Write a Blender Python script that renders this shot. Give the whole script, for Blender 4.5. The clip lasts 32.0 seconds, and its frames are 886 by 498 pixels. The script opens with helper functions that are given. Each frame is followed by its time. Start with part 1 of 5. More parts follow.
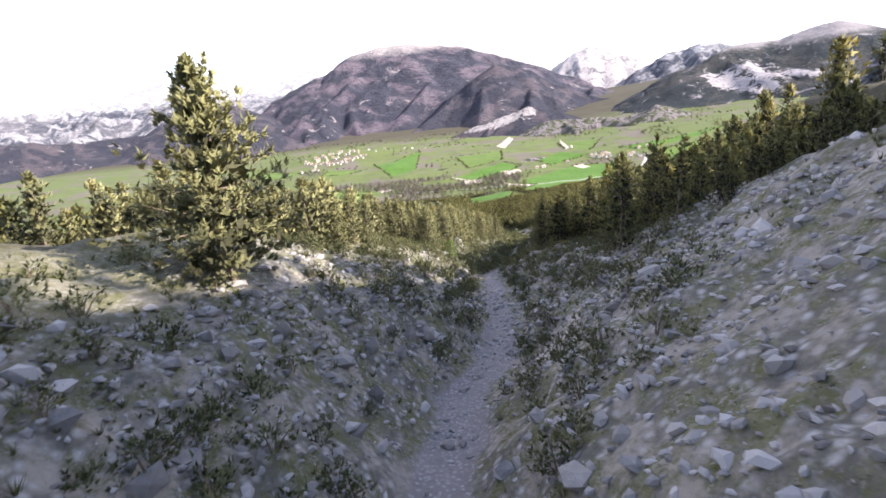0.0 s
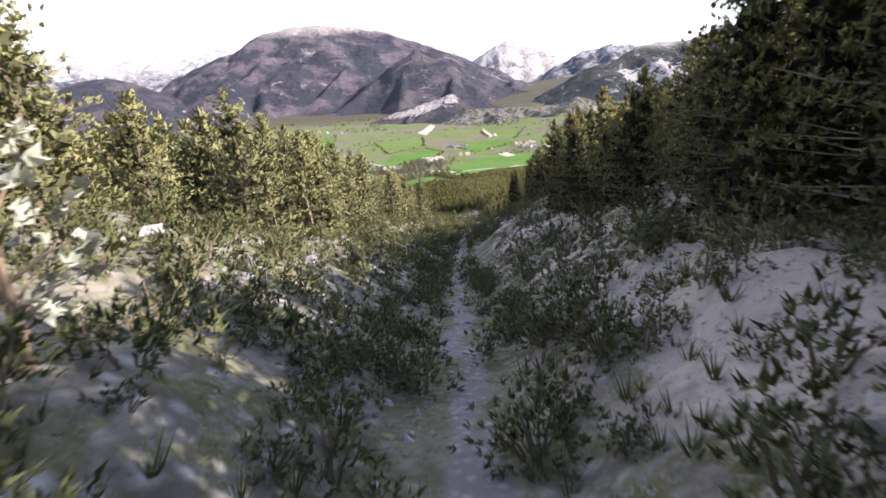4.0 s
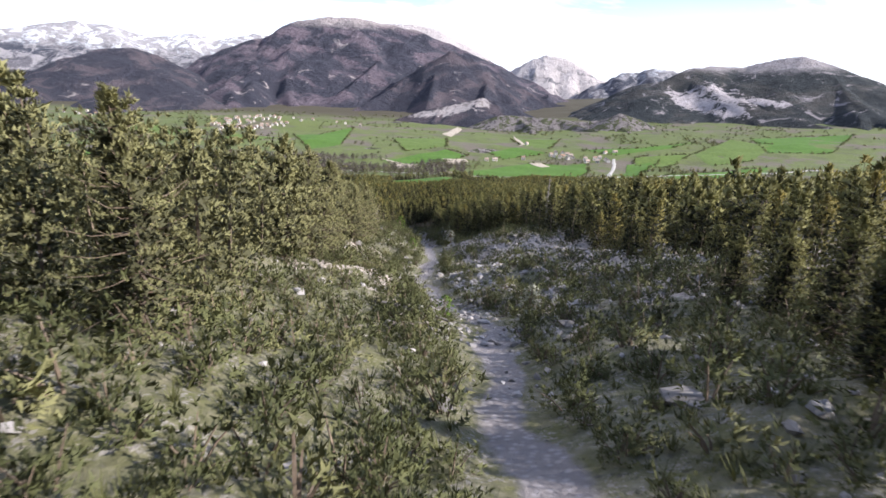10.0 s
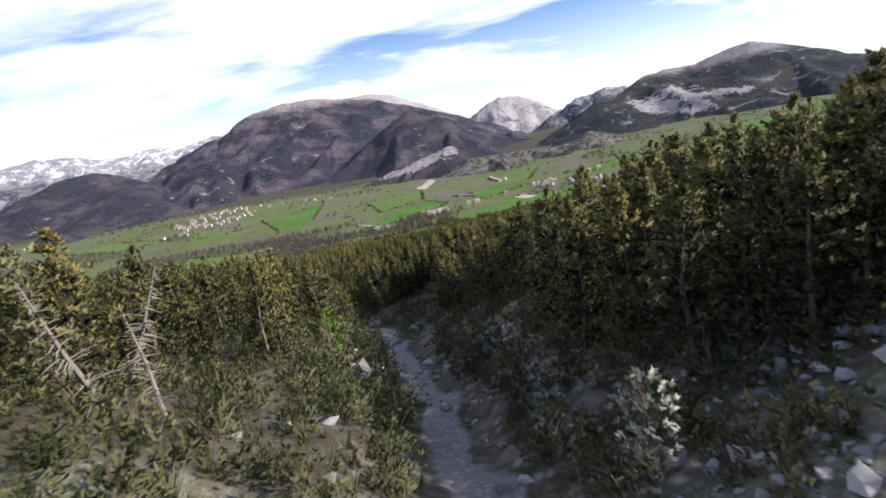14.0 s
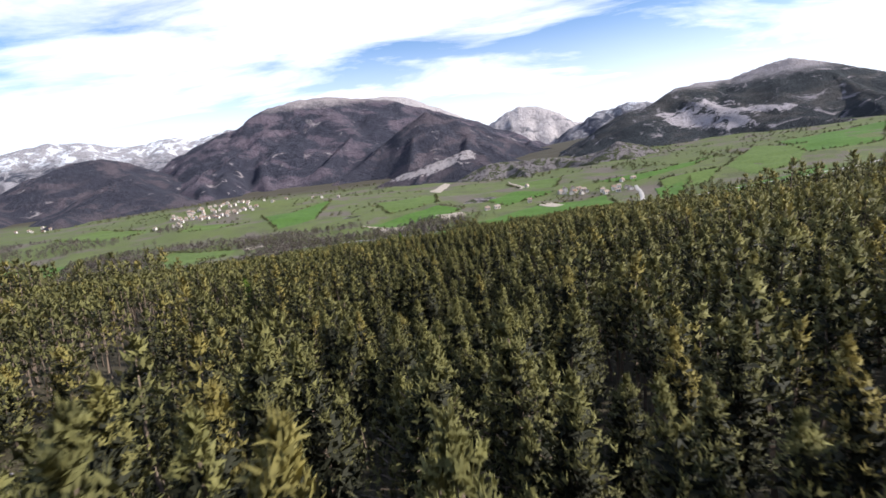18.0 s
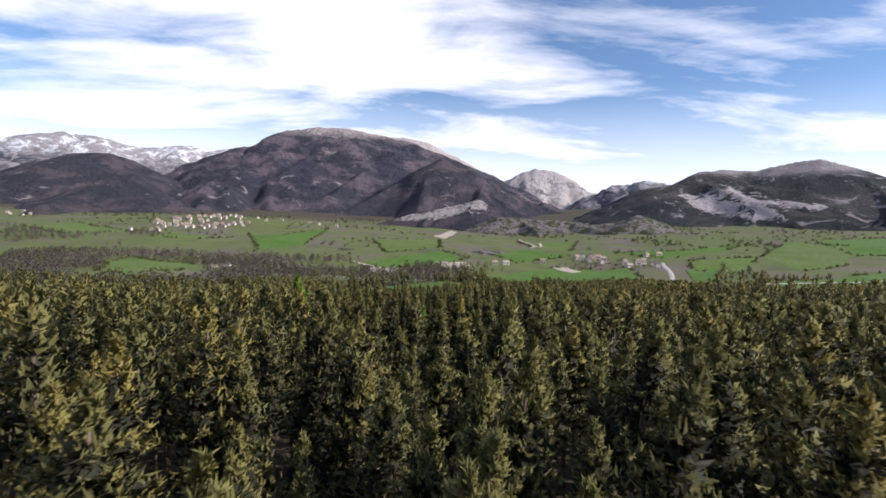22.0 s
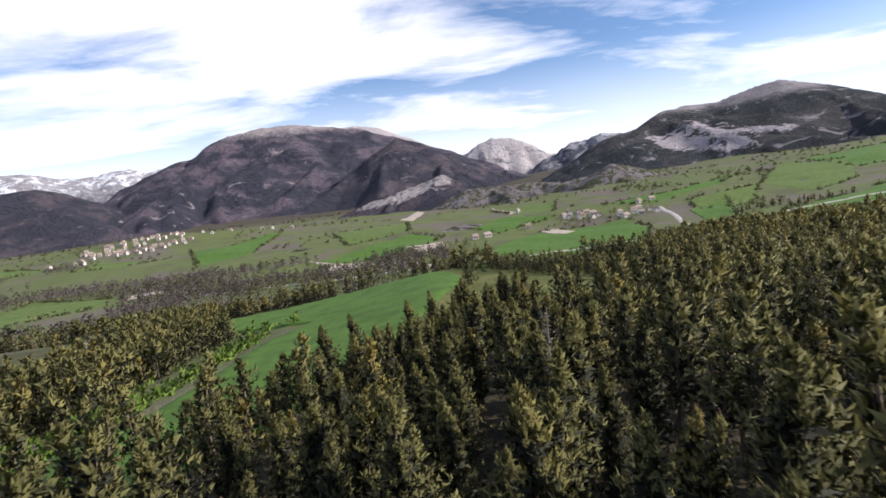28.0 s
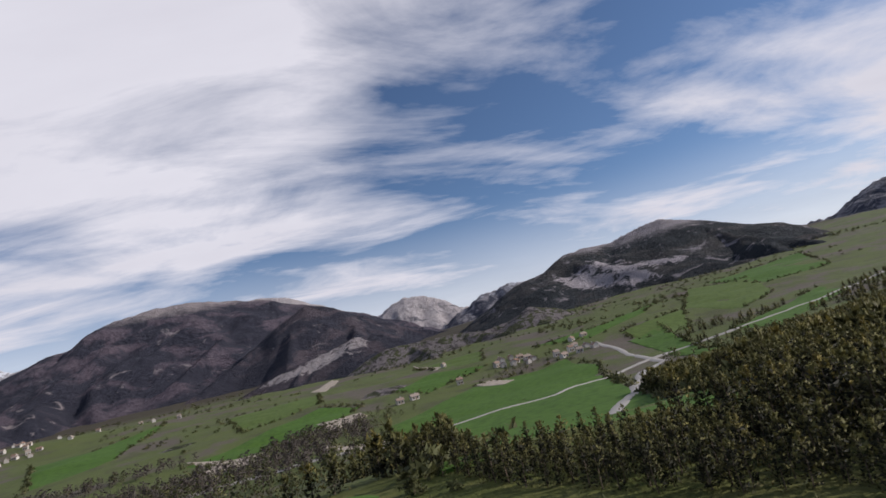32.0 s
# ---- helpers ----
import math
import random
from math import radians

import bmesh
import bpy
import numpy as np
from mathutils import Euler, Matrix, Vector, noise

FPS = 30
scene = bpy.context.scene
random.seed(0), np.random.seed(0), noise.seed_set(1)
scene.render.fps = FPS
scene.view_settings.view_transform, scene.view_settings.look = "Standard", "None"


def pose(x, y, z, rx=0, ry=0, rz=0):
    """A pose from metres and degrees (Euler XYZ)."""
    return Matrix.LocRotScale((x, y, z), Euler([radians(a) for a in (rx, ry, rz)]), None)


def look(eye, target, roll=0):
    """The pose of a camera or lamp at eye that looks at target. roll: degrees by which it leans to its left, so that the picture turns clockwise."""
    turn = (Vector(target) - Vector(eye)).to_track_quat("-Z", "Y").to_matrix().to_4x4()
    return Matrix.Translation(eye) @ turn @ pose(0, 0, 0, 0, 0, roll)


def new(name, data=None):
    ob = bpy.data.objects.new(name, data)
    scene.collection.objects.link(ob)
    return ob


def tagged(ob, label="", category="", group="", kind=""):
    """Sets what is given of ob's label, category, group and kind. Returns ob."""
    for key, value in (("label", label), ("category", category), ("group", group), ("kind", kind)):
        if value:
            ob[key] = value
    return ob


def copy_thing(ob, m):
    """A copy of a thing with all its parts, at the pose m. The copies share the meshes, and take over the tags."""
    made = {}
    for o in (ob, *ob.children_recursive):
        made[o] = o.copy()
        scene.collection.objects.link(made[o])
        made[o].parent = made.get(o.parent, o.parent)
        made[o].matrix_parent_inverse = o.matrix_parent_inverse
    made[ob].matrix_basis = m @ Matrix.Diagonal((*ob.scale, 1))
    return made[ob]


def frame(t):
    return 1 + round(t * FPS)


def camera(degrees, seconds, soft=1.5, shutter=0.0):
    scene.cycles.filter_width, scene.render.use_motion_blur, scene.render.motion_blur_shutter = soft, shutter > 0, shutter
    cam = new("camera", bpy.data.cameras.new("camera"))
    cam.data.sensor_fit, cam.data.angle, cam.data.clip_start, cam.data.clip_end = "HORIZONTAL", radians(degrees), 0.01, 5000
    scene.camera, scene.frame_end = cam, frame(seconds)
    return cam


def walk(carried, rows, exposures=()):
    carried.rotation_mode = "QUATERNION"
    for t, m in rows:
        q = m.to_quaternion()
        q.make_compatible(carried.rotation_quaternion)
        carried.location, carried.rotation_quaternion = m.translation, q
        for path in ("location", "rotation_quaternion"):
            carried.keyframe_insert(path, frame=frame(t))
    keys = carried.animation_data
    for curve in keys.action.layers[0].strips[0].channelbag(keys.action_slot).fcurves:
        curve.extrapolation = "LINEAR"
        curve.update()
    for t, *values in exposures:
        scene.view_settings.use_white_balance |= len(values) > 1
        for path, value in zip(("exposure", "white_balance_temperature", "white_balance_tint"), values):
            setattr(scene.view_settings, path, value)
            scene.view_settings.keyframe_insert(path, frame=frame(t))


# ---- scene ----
cam = camera(81.24, 32.0, soft=1.6, shutter=0.1)
WALK = [
    (0, pose(0.09, 0.02, 0.11, 74.93, 5.96, 5.99)),
    (0.5, pose(-0.87, 8.18, -2.01, 73.93, 19.71, -0.19)),
    (1, pose(-1.69, 16.09, -4.32, 71.26, 27.05, -4.90)),
    (1.5, pose(-2.05, 23.96, -6.85, 69.00, 29.29, -8.98)),
    (2, pose(-2.11, 31.90, -9.17, 74.67, 17.49, -6.29)),
    (2.5, pose(-1.99, 39.84, -11.40, 75.44, 6.38, -4.52)),
    (3, pose(-1.95, 47.88, -13.76, 74.92, -0.99, -1.89)),
    (3.5, pose(-2.51, 55.96, -16.08, 73.83, 0.86, -2.25)),
    (5.5, pose(-0.44, 92.95, -21.08, 72.65, 15.41, -6.98)),
    (6, pose(0.42, 102.63, -23.15, 73.19, 19.55, -10.01)),
    (6.5, pose(1.29, 112.45, -25.55, 76.29, 5.52, -6.96)),
    (7, pose(2.08, 122.38, -28.17, 75.02, 0.16, -5.21)),
    (7.5, pose(2.80, 132.32, -30.85, 75.59, -5.71, -3.87)),
    (8, pose(3.35, 142.11, -33.43, 76.13, -8.59, -1.03)),
    (8.5, pose(3.72, 151.59, -35.83, 77.75, -3.98, -0.78)),
    (9, pose(3.73, 160.69, -38.02, 78.03, -2.76, -1.18)),
    (9.5, pose(3.69, 169.31, -40.00, 76.84, -6.01, 1.26)),
    (10, pose(3.53, 177.31, -42.24, 74.42, -2.12, 0.88)),
    (10.5, pose(3.26, 184.86, -44.37, 76.55, -2.43, 1.51)),
    (11, pose(3.16, 192.70, -46.36, 77.16, 3.05, 0.74)),
    (11.5, pose(3.32, 200.55, -48.37, 77.76, 9.50, -0.95)),
    (12, pose(3.40, 208.66, -49.82, 81.88, 4.18, -0.40)),
    (12.5, pose(3.08, 216.80, -51.22, 82.37, 0.25, 0.67)),
    (13, pose(2.39, 224.89, -52.80, 80.17, 4.25, -0.13)),
    (13.5, pose(1.67, 233.14, -54.20, 77.69, 14.57, -2.63)),
    (14, pose(0.88, 241.53, -55.44, 80.27, 9.75, -2.68)),
    (14.5, pose(0.02, 250.02, -56.55, 82.93, 3.42, -1.64)),
    (16.5, pose(-2.58, 286.32, -61.17, 81.94, -1.46, -0.78)),
    (17, pose(-2.67, 296.50, -62.66, 82.79, 0.23, -0.26)),
    (17.5, pose(-2.73, 306.82, -64.43, 83.30, -1.65, -0.19)),
    (18, pose(-2.65, 317.05, -66.02, 81.36, 6.56, -1.10)),
    (18.5, pose(-2.74, 327.03, -67.73, 81.86, 4.00, -0.63)),
    (19, pose(-2.58, 337.02, -69.02, 84.27, 0.11, -0.28)),
    (19.5, pose(-2.56, 346.75, -70.11, 85.17, -0.32, 0.51)),
    (20, pose(-2.36, 355.94, -70.93, 86.08, 7.50, -0.15)),
    (20.5, pose(-2.12, 365.49, -71.72, 88.25, 7.91, -1.25)),
    (21, pose(-1.80, 375.01, -72.39, 89.66, 5.29, -1.26)),
    (21.5, pose(-1.62, 384.22, -72.95, 88.03, -0.49, -1.02)),
    (22, pose(-1.65, 392.83, -73.97, 86.78, -2.30, -0.21)),
    (22.5, pose(-1.73, 400.86, -74.92, 86.27, -1.23, -0.02)),
    (23, pose(-1.81, 408.37, -75.81, 85.39, 2.81, 0.04)),
    (23.5, pose(-1.90, 415.40, -76.68, 84.40, 5.37, -0.63)),
    (24, pose(-1.93, 422.07, -77.36, 86.36, 1.55, 0.03)),
    (24.5, pose(-1.92, 428.42, -78.00, 86.25, -2.75, 0.88)),
    (25, pose(-1.87, 434.69, -78.85, 85.16, 2.21, 1.00)),
    (25.5, pose(-1.91, 441.05, -79.71, 84.12, 9.83, -0.21)),
    (26, pose(-1.88, 447.43, -80.44, 85.38, 12.15, -1.33)),
    (26.5, pose(-1.90, 453.86, -81.08, 86.90, 7.20, -1.40)),
    (28.5, pose(-3.57, 482.26, -82.27, 84.33, 6.21, -5.24)),
    (29, pose(-3.25, 490.03, -82.93, 85.06, 3.72, -4.76)),
    (29.5, pose(-2.54, 498.05, -83.70, 86.63, 9.81, -5.62)),
    (30, pose(-1.72, 506.27, -84.40, 90.30, 17.03, -7.40)),
    (30.5, pose(-0.76, 514.66, -84.97, 94.40, 14.35, -9.14)),
    (31, pose(0.30, 523.08, -85.43, 97.80, 12.93, -10.81)),
    (31.5, pose(1.51, 531.42, -85.84, 98.65, 11.75, -11.52)),
    (32, pose(2.75, 539.76, -86.27, 100.85, 13.13, -13.34)),
]
EXPOSURES = ((0, 1.6, 6300, 13), (1, 1.55, 6300, 13), (2, 1.15, 6300, 13), (3.5, 1.35, 6300, 13), (6, 1.67, 6300, 13), (8, 1.42, 6050, 12), (9, 0.96, 6050, 12), (10, 1, 6050, 12), (12, 0.8, 6050, 12), (13, 0.58, 6050, 12), (17, 0.62, 6050, 12), (19, 0.57, 6050, 12), (21, 0.32, 6150, 14), (26.5, 0.42, 6150, 14), (29, 0.37, 6150, 14), (30, -0.22, 6150, 14), (31, -0.5, 6150, 14), (32, -0.52, 6150, 14))
walk(cam, WALK, EXPOSURES)

# ---- light ----
SUN = Vector((0.86, -0.18, 0.48)).normalized()
sun_el = math.asin(SUN.z)
sun_az = math.atan2(SUN.x, SUN.y)

world = bpy.data.worlds.new("world")
scene.world = world
world.use_nodes = True
wn, wl = world.node_tree.nodes, world.node_tree.links
wn.clear()


def wnode(kind, **kw):
    nd = wn.new(kind)
    for k, v in kw.items():
        if k.startswith("i_"):
            nd.inputs[k[2:].replace("_", " ")].default_value = v
        else:
            setattr(nd, k, v)
    return nd


sky = wnode("ShaderNodeTexSky", sky_type="NISHITA", sun_disc=False, sun_elevation=sun_el, sun_rotation=sun_az,
            altitude=900.0, air_density=1.0, dust_density=0.6, ozone_density=1.2)
coord = wnode("ShaderNodeTexCoord")
split = wnode("ShaderNodeSeparateXYZ")
wl.new(coord.outputs["Generated"], split.inputs[0])
up = wnode("ShaderNodeMath", operation="MAXIMUM")
up.inputs[1].default_value = 0.0
wl.new(split.outputs[2], up.inputs[0])
lift = wnode("ShaderNodeMath", operation="ADD")
lift.inputs[1].default_value = 0.12
wl.new(up.outputs[0], lift.inputs[0])
flat = wnode("ShaderNodeCombineXYZ")
for k in (0, 1):
    dv = wnode("ShaderNodeMath", operation="DIVIDE")
    wl.new(split.outputs[k], dv.inputs[0])
    wl.new(lift.outputs[0], dv.inputs[1])
    wl.new(dv.outputs[0], flat.inputs[k])
veil = wnode("ShaderNodeMapping")
veil.inputs["Scale"].default_value = (0.34, 0.66, 1.0)
veil.inputs["Location"].default_value = (0.55, 1.9, 0.0)
veil.inputs["Rotation"].default_value = (0, 0, 0.25)
wl.new(flat.outputs[0], veil.inputs[0])
cirrus = wnode("ShaderNodeTexNoise", i_Scale=1.1, i_Detail=9.0, i_Roughness=0.56, i_Distortion=0.35)
wl.new(veil.outputs[0], cirrus.inputs["Vector"])
streak = wnode("ShaderNodeTexNoise", i_Scale=3.2, i_Detail=8.0, i_Roughness=0.62, i_Distortion=0.8)
wl.new(veil.outputs[0], streak.inputs["Vector"])
both = wnode("ShaderNodeMath", operation="MULTIPLY_ADD")
both.inputs[1].default_value = 0.30
wl.new(streak.outputs["Fac"], both.inputs[0])
wl.new(cirrus.outputs["Fac"], both.inputs[2])
cover = wnode("ShaderNodeValToRGB")
cover.color_ramp.elements[0].position, cover.color_ramp.elements[0].color = 0.585, (0, 0, 0, 1)
cover.color_ramp.elements[1].position, cover.color_ramp.elements[1].color = 0.76, (1, 1, 1, 1)
bank = wnode("ShaderNodeVectorMath", operation="DOT_PRODUCT")
bank.inputs[1].default_value = Vector((-0.16, 0.86, 0.48)).normalized()
wl.new(coord.outputs["Generated"], bank.inputs[0])
swell = wnode("ShaderNodeMapRange", interpolation_type="SMOOTHSTEP")
swell.inputs[1].default_value, swell.inputs[2].default_value = 0.93, 0.995
swell.inputs[3].default_value, swell.inputs[4].default_value = 0.0, 0.09
wl.new(bank.outputs["Value"], swell.inputs[0])
heaped = wnode("ShaderNodeMath", operation="ADD")
wl.new(both.outputs[0], heaped.inputs[0])
wl.new(swell.outputs[0], heaped.inputs[1])
wl.new(heaped.outputs[0], cover.inputs[0])
shade = wnode("ShaderNodeValToRGB")
shade.color_ramp.elements[0].position, shade.color_ramp.elements[0].color = 0.35, (16.0, 15.6, 15.9, 1)
shade.color_ramp.elements[1].position, shade.color_ramp.elements[1].color = 0.75, (12.0, 11.6, 12.2, 1)
wl.new(cirrus.outputs["Fac"], shade.inputs[0])
low = wnode("ShaderNodeMapRange", interpolation_type="SMOOTHSTEP")
low.inputs[1].default_value, low.inputs[2].default_value = 0.02, 0.26
low.inputs[3].default_value, low.inputs[4].default_value = 0.72, 0.0
wl.new(split.outputs[2], low.inputs[0])
total = wnode("ShaderNodeMath", operation="MAXIMUM")
wl.new(cover.outputs[0], total.inputs[0])
wl.new(low.outputs[0], total.inputs[1])
mixc = wnode("ShaderNodeMix", data_type="RGBA")
wl.new(total.outputs[0], mixc.inputs[0])
tint = wnode("ShaderNodeMix", data_type="RGBA", blend_type="MULTIPLY")
tint.inputs[0].default_value = 1.0
tint.inputs[7].default_value = (1.25, 1.40, 1.58, 1)
wl.new(sky.outputs[0], tint.inputs[6])
wl.new(tint.outputs[2], mixc.inputs[6])
wl.new(shade.outputs[0], mixc.inputs[7])
back = wnode("ShaderNodeBackground", i_Strength=0.076)
wl.new(mixc.outputs[2], back.inputs[0])
wout = wnode("ShaderNodeOutputWorld")
wl.new(back.outputs[0], wout.inputs[0])

sun = new("sun", bpy.data.lights.new("sun", "SUN"))
sun.data.energy = 5.0
sun.data.angle = radians(0.6)
sun.data.color = (1.0, 0.92, 0.82)
sun.matrix_world = look(SUN * 100, (0, 0, 0))

# ---- materials ----


class Mat:
    """A node material with short helpers."""

    def __init__(self, name):
        self.m = bpy.data.materials.new(name)
        self.m.use_nodes = True
        self.n, self.l = self.m.node_tree.nodes, self.m.node_tree.links
        self.b = self.n["Principled BSDF"]
        self.b.inputs["Specular IOR Level"].default_value = 0.25
        self.b.inputs["Roughness"].default_value = 0.85
        self.geo = None

    def put(self, val, sock):
        if isinstance(val, (int, float)):
            sock.default_value = val
        elif isinstance(val, tuple):
            sock.default_value = (*val, 1.0) if len(val) == 3 else val
        else:
            self.l.new(val, sock)

    def pos(self):
        if not self.geo:
            self.geo = self.n.new("ShaderNodeNewGeometry")
        return self.geo.outputs["Position"]

    def noise(self, scale, detail=4.0, rough=0.55, dist=0.0, stretch=None):
        v = self.pos()
        if stretch:
            mp = self.n.new("ShaderNodeMapping")
            mp.inputs["Scale"].default_value = stretch
            self.l.new(v, mp.inputs[0])
            v = mp.outputs[0]
        t = self.n.new("ShaderNodeTexNoise")
        t.inputs["Scale"].default_value, t.inputs["Detail"].default_value = scale, detail
        t.inputs["Roughness"].default_value, t.inputs["Distortion"].default_value = rough, dist
        self.l.new(v, t.inputs["Vector"])
        return t.outputs["Fac"]

    def cells(self, scale, feature="F1"):
        t = self.n.new("ShaderNodeTexVoronoi")
        t.feature = feature
        t.inputs["Scale"].default_value = scale
        self.l.new(self.pos(), t.inputs["Vector"])
        return t.outputs["Distance"]

    def attr(self, name):
        a = self.n.new("ShaderNodeAttribute")
        a.attribute_name = name
        return a.outputs["Fac"]

    def rand(self):
        return self.n.new("ShaderNodeObjectInfo").outputs["Random"]

    def island(self):
        if not self.geo:
            self.pos()
        return self.geo.outputs["Random Per Island"]

    def height(self):
        s = self.n.new("ShaderNodeSeparateXYZ")
        self.l.new(self.pos(), s.inputs[0])
        return s.outputs[2]

    def steep(self):
        if not self.geo:
            self.pos()
        s = self.n.new("ShaderNodeSeparateXYZ")
        self.l.new(self.geo.outputs["Normal"], s.inputs[0])
        return s.outputs[2]

    def step(self, val, lo, hi):
        r = self.n.new("ShaderNodeMapRange")
        r.interpolation_type = "SMOOTHSTEP"
        self.put(val, r.inputs[0])
        r.inputs[1].default_value, r.inputs[2].default_value = lo, hi
        return r.outputs[0]

    def math(self, op, a, b=0.0):
        t = self.n.new("ShaderNodeMath")
        t.operation = op
        self.put(a, t.inputs[0])
        self.put(b, t.inputs[1])
        return t.outputs[0]

    def mix(self, f, a, b):
        t = self.n.new("ShaderNodeMix")
        t.data_type = "RGBA"
        self.put(f, t.inputs[0])
        self.put(a, t.inputs[6])
        self.put(b, t.inputs[7])
        return t.outputs[2]

    def color(self, c):
        self.put(c, self.b.inputs["Base Color"])
        return self

    def bump(self, h, dist=0.05, strength=0.6):
        t = self.n.new("ShaderNodeBump")
        t.inputs["Distance"].default_value, t.inputs["Strength"].default_value = dist, strength
        self.l.new(h, t.inputs["Height"])
        self.l.new(t.outputs[0], self.b.inputs["Normal"])
        return self


def leaf_material(name, dark, light, odd=None):
    m = Mat(name)
    # light young tips, plus crown shade in the colour: low tip values go near black
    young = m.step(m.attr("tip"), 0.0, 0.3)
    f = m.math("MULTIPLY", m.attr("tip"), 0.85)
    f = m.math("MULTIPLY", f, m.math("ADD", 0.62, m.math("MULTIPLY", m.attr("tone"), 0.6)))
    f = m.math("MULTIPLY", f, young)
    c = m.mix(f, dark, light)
    if odd:
        c = m.mix(m.math("MULTIPLY", m.math("MULTIPLY", m.step(m.attr("tone"), 0.74, 0.96), f), 0.9), c, odd)
    m.color(c)
    m.b.inputs["Roughness"].default_value = 0.7
    tr = m.n.new("ShaderNodeBsdfTranslucent")
    m.l.new(c, tr.inputs[0])
    mx = m.n.new("ShaderNodeMixShader")
    mx.inputs[0].default_value = 0.2
    m.l.new(m.b.outputs[0], mx.inputs[1])
    m.l.new(tr.outputs[0], mx.inputs[2])
    m.l.new(mx.outputs[0], m.n["Material Output"].inputs[0])
    return m.m


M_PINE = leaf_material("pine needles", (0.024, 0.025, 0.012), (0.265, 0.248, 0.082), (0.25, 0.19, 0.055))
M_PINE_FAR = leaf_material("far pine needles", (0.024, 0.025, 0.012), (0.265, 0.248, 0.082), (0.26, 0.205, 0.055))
# lighter, yellower copy of the pine needles, with the left bank's sunlight in its colour
M_BANK = leaf_material("pine needles, sunlight in colour", (0.070, 0.068, 0.032), (0.35, 0.33, 0.145), (0.31, 0.27, 0.115))
M_LIME = leaf_material("young green leaves", (0.045, 0.085, 0.012), (0.20, 0.29, 0.040))
M_SHRUB = leaf_material("shrub leaves", (0.032, 0.037, 0.015), (0.20, 0.205, 0.080), (0.24, 0.22, 0.10))
M_DRY = leaf_material("dry grass", (0.09, 0.092, 0.032), (0.27, 0.255, 0.11))
M_BARE = leaf_material("bare grey twigs", (0.060, 0.050, 0.044), (0.165, 0.138, 0.118))
M_BLOSSOM = leaf_material("pale blossom", (0.10, 0.11, 0.05), (0.72, 0.70, 0.60))
M_RUST = leaf_material("browned needles", (0.10, 0.055, 0.025), (0.22, 0.12, 0.05))


def make_bark():
    m = Mat("bark")
    m.color(m.mix(m.noise(7.0, 4.0, 0.6, 0.0, (1, 1, 0.25)), (0.07, 0.05, 0.035), (0.25, 0.19, 0.14)))
    return m.bump(m.noise(14.0, 3.0), 0.03).m


def make_deadwood():
    m = Mat("weathered dead wood")
    m.color(m.mix(m.noise(6.0, 4.0), (0.14, 0.12, 0.10), (0.34, 0.30, 0.26)))
    return m.m


def make_stone():
    m = Mat("limestone")
    c = m.mix(m.noise(2.5, 6.0, 0.6), (0.12, 0.112, 0.11), (0.33, 0.31, 0.30))
    c = m.mix(m.math("MULTIPLY", m.rand(), 0.35), c, (0.30, 0.26, 0.22))
    m.color(c)
    return m.bump(m.noise(9.0, 5.0), 0.05, 0.7).m


def make_scree():
    m = Mat("scree stones")
    c = m.mix(m.island(), (0.13, 0.12, 0.12), (0.44, 0.41, 0.405))
    c = m.mix(m.math("MULTIPLY", m.noise(3.0, 4.0), 0.4), c, (0.30, 0.26, 0.20))
    m.color(c)
    return m.bump(m.noise(20.0, 3.0), 0.02, 0.6).m


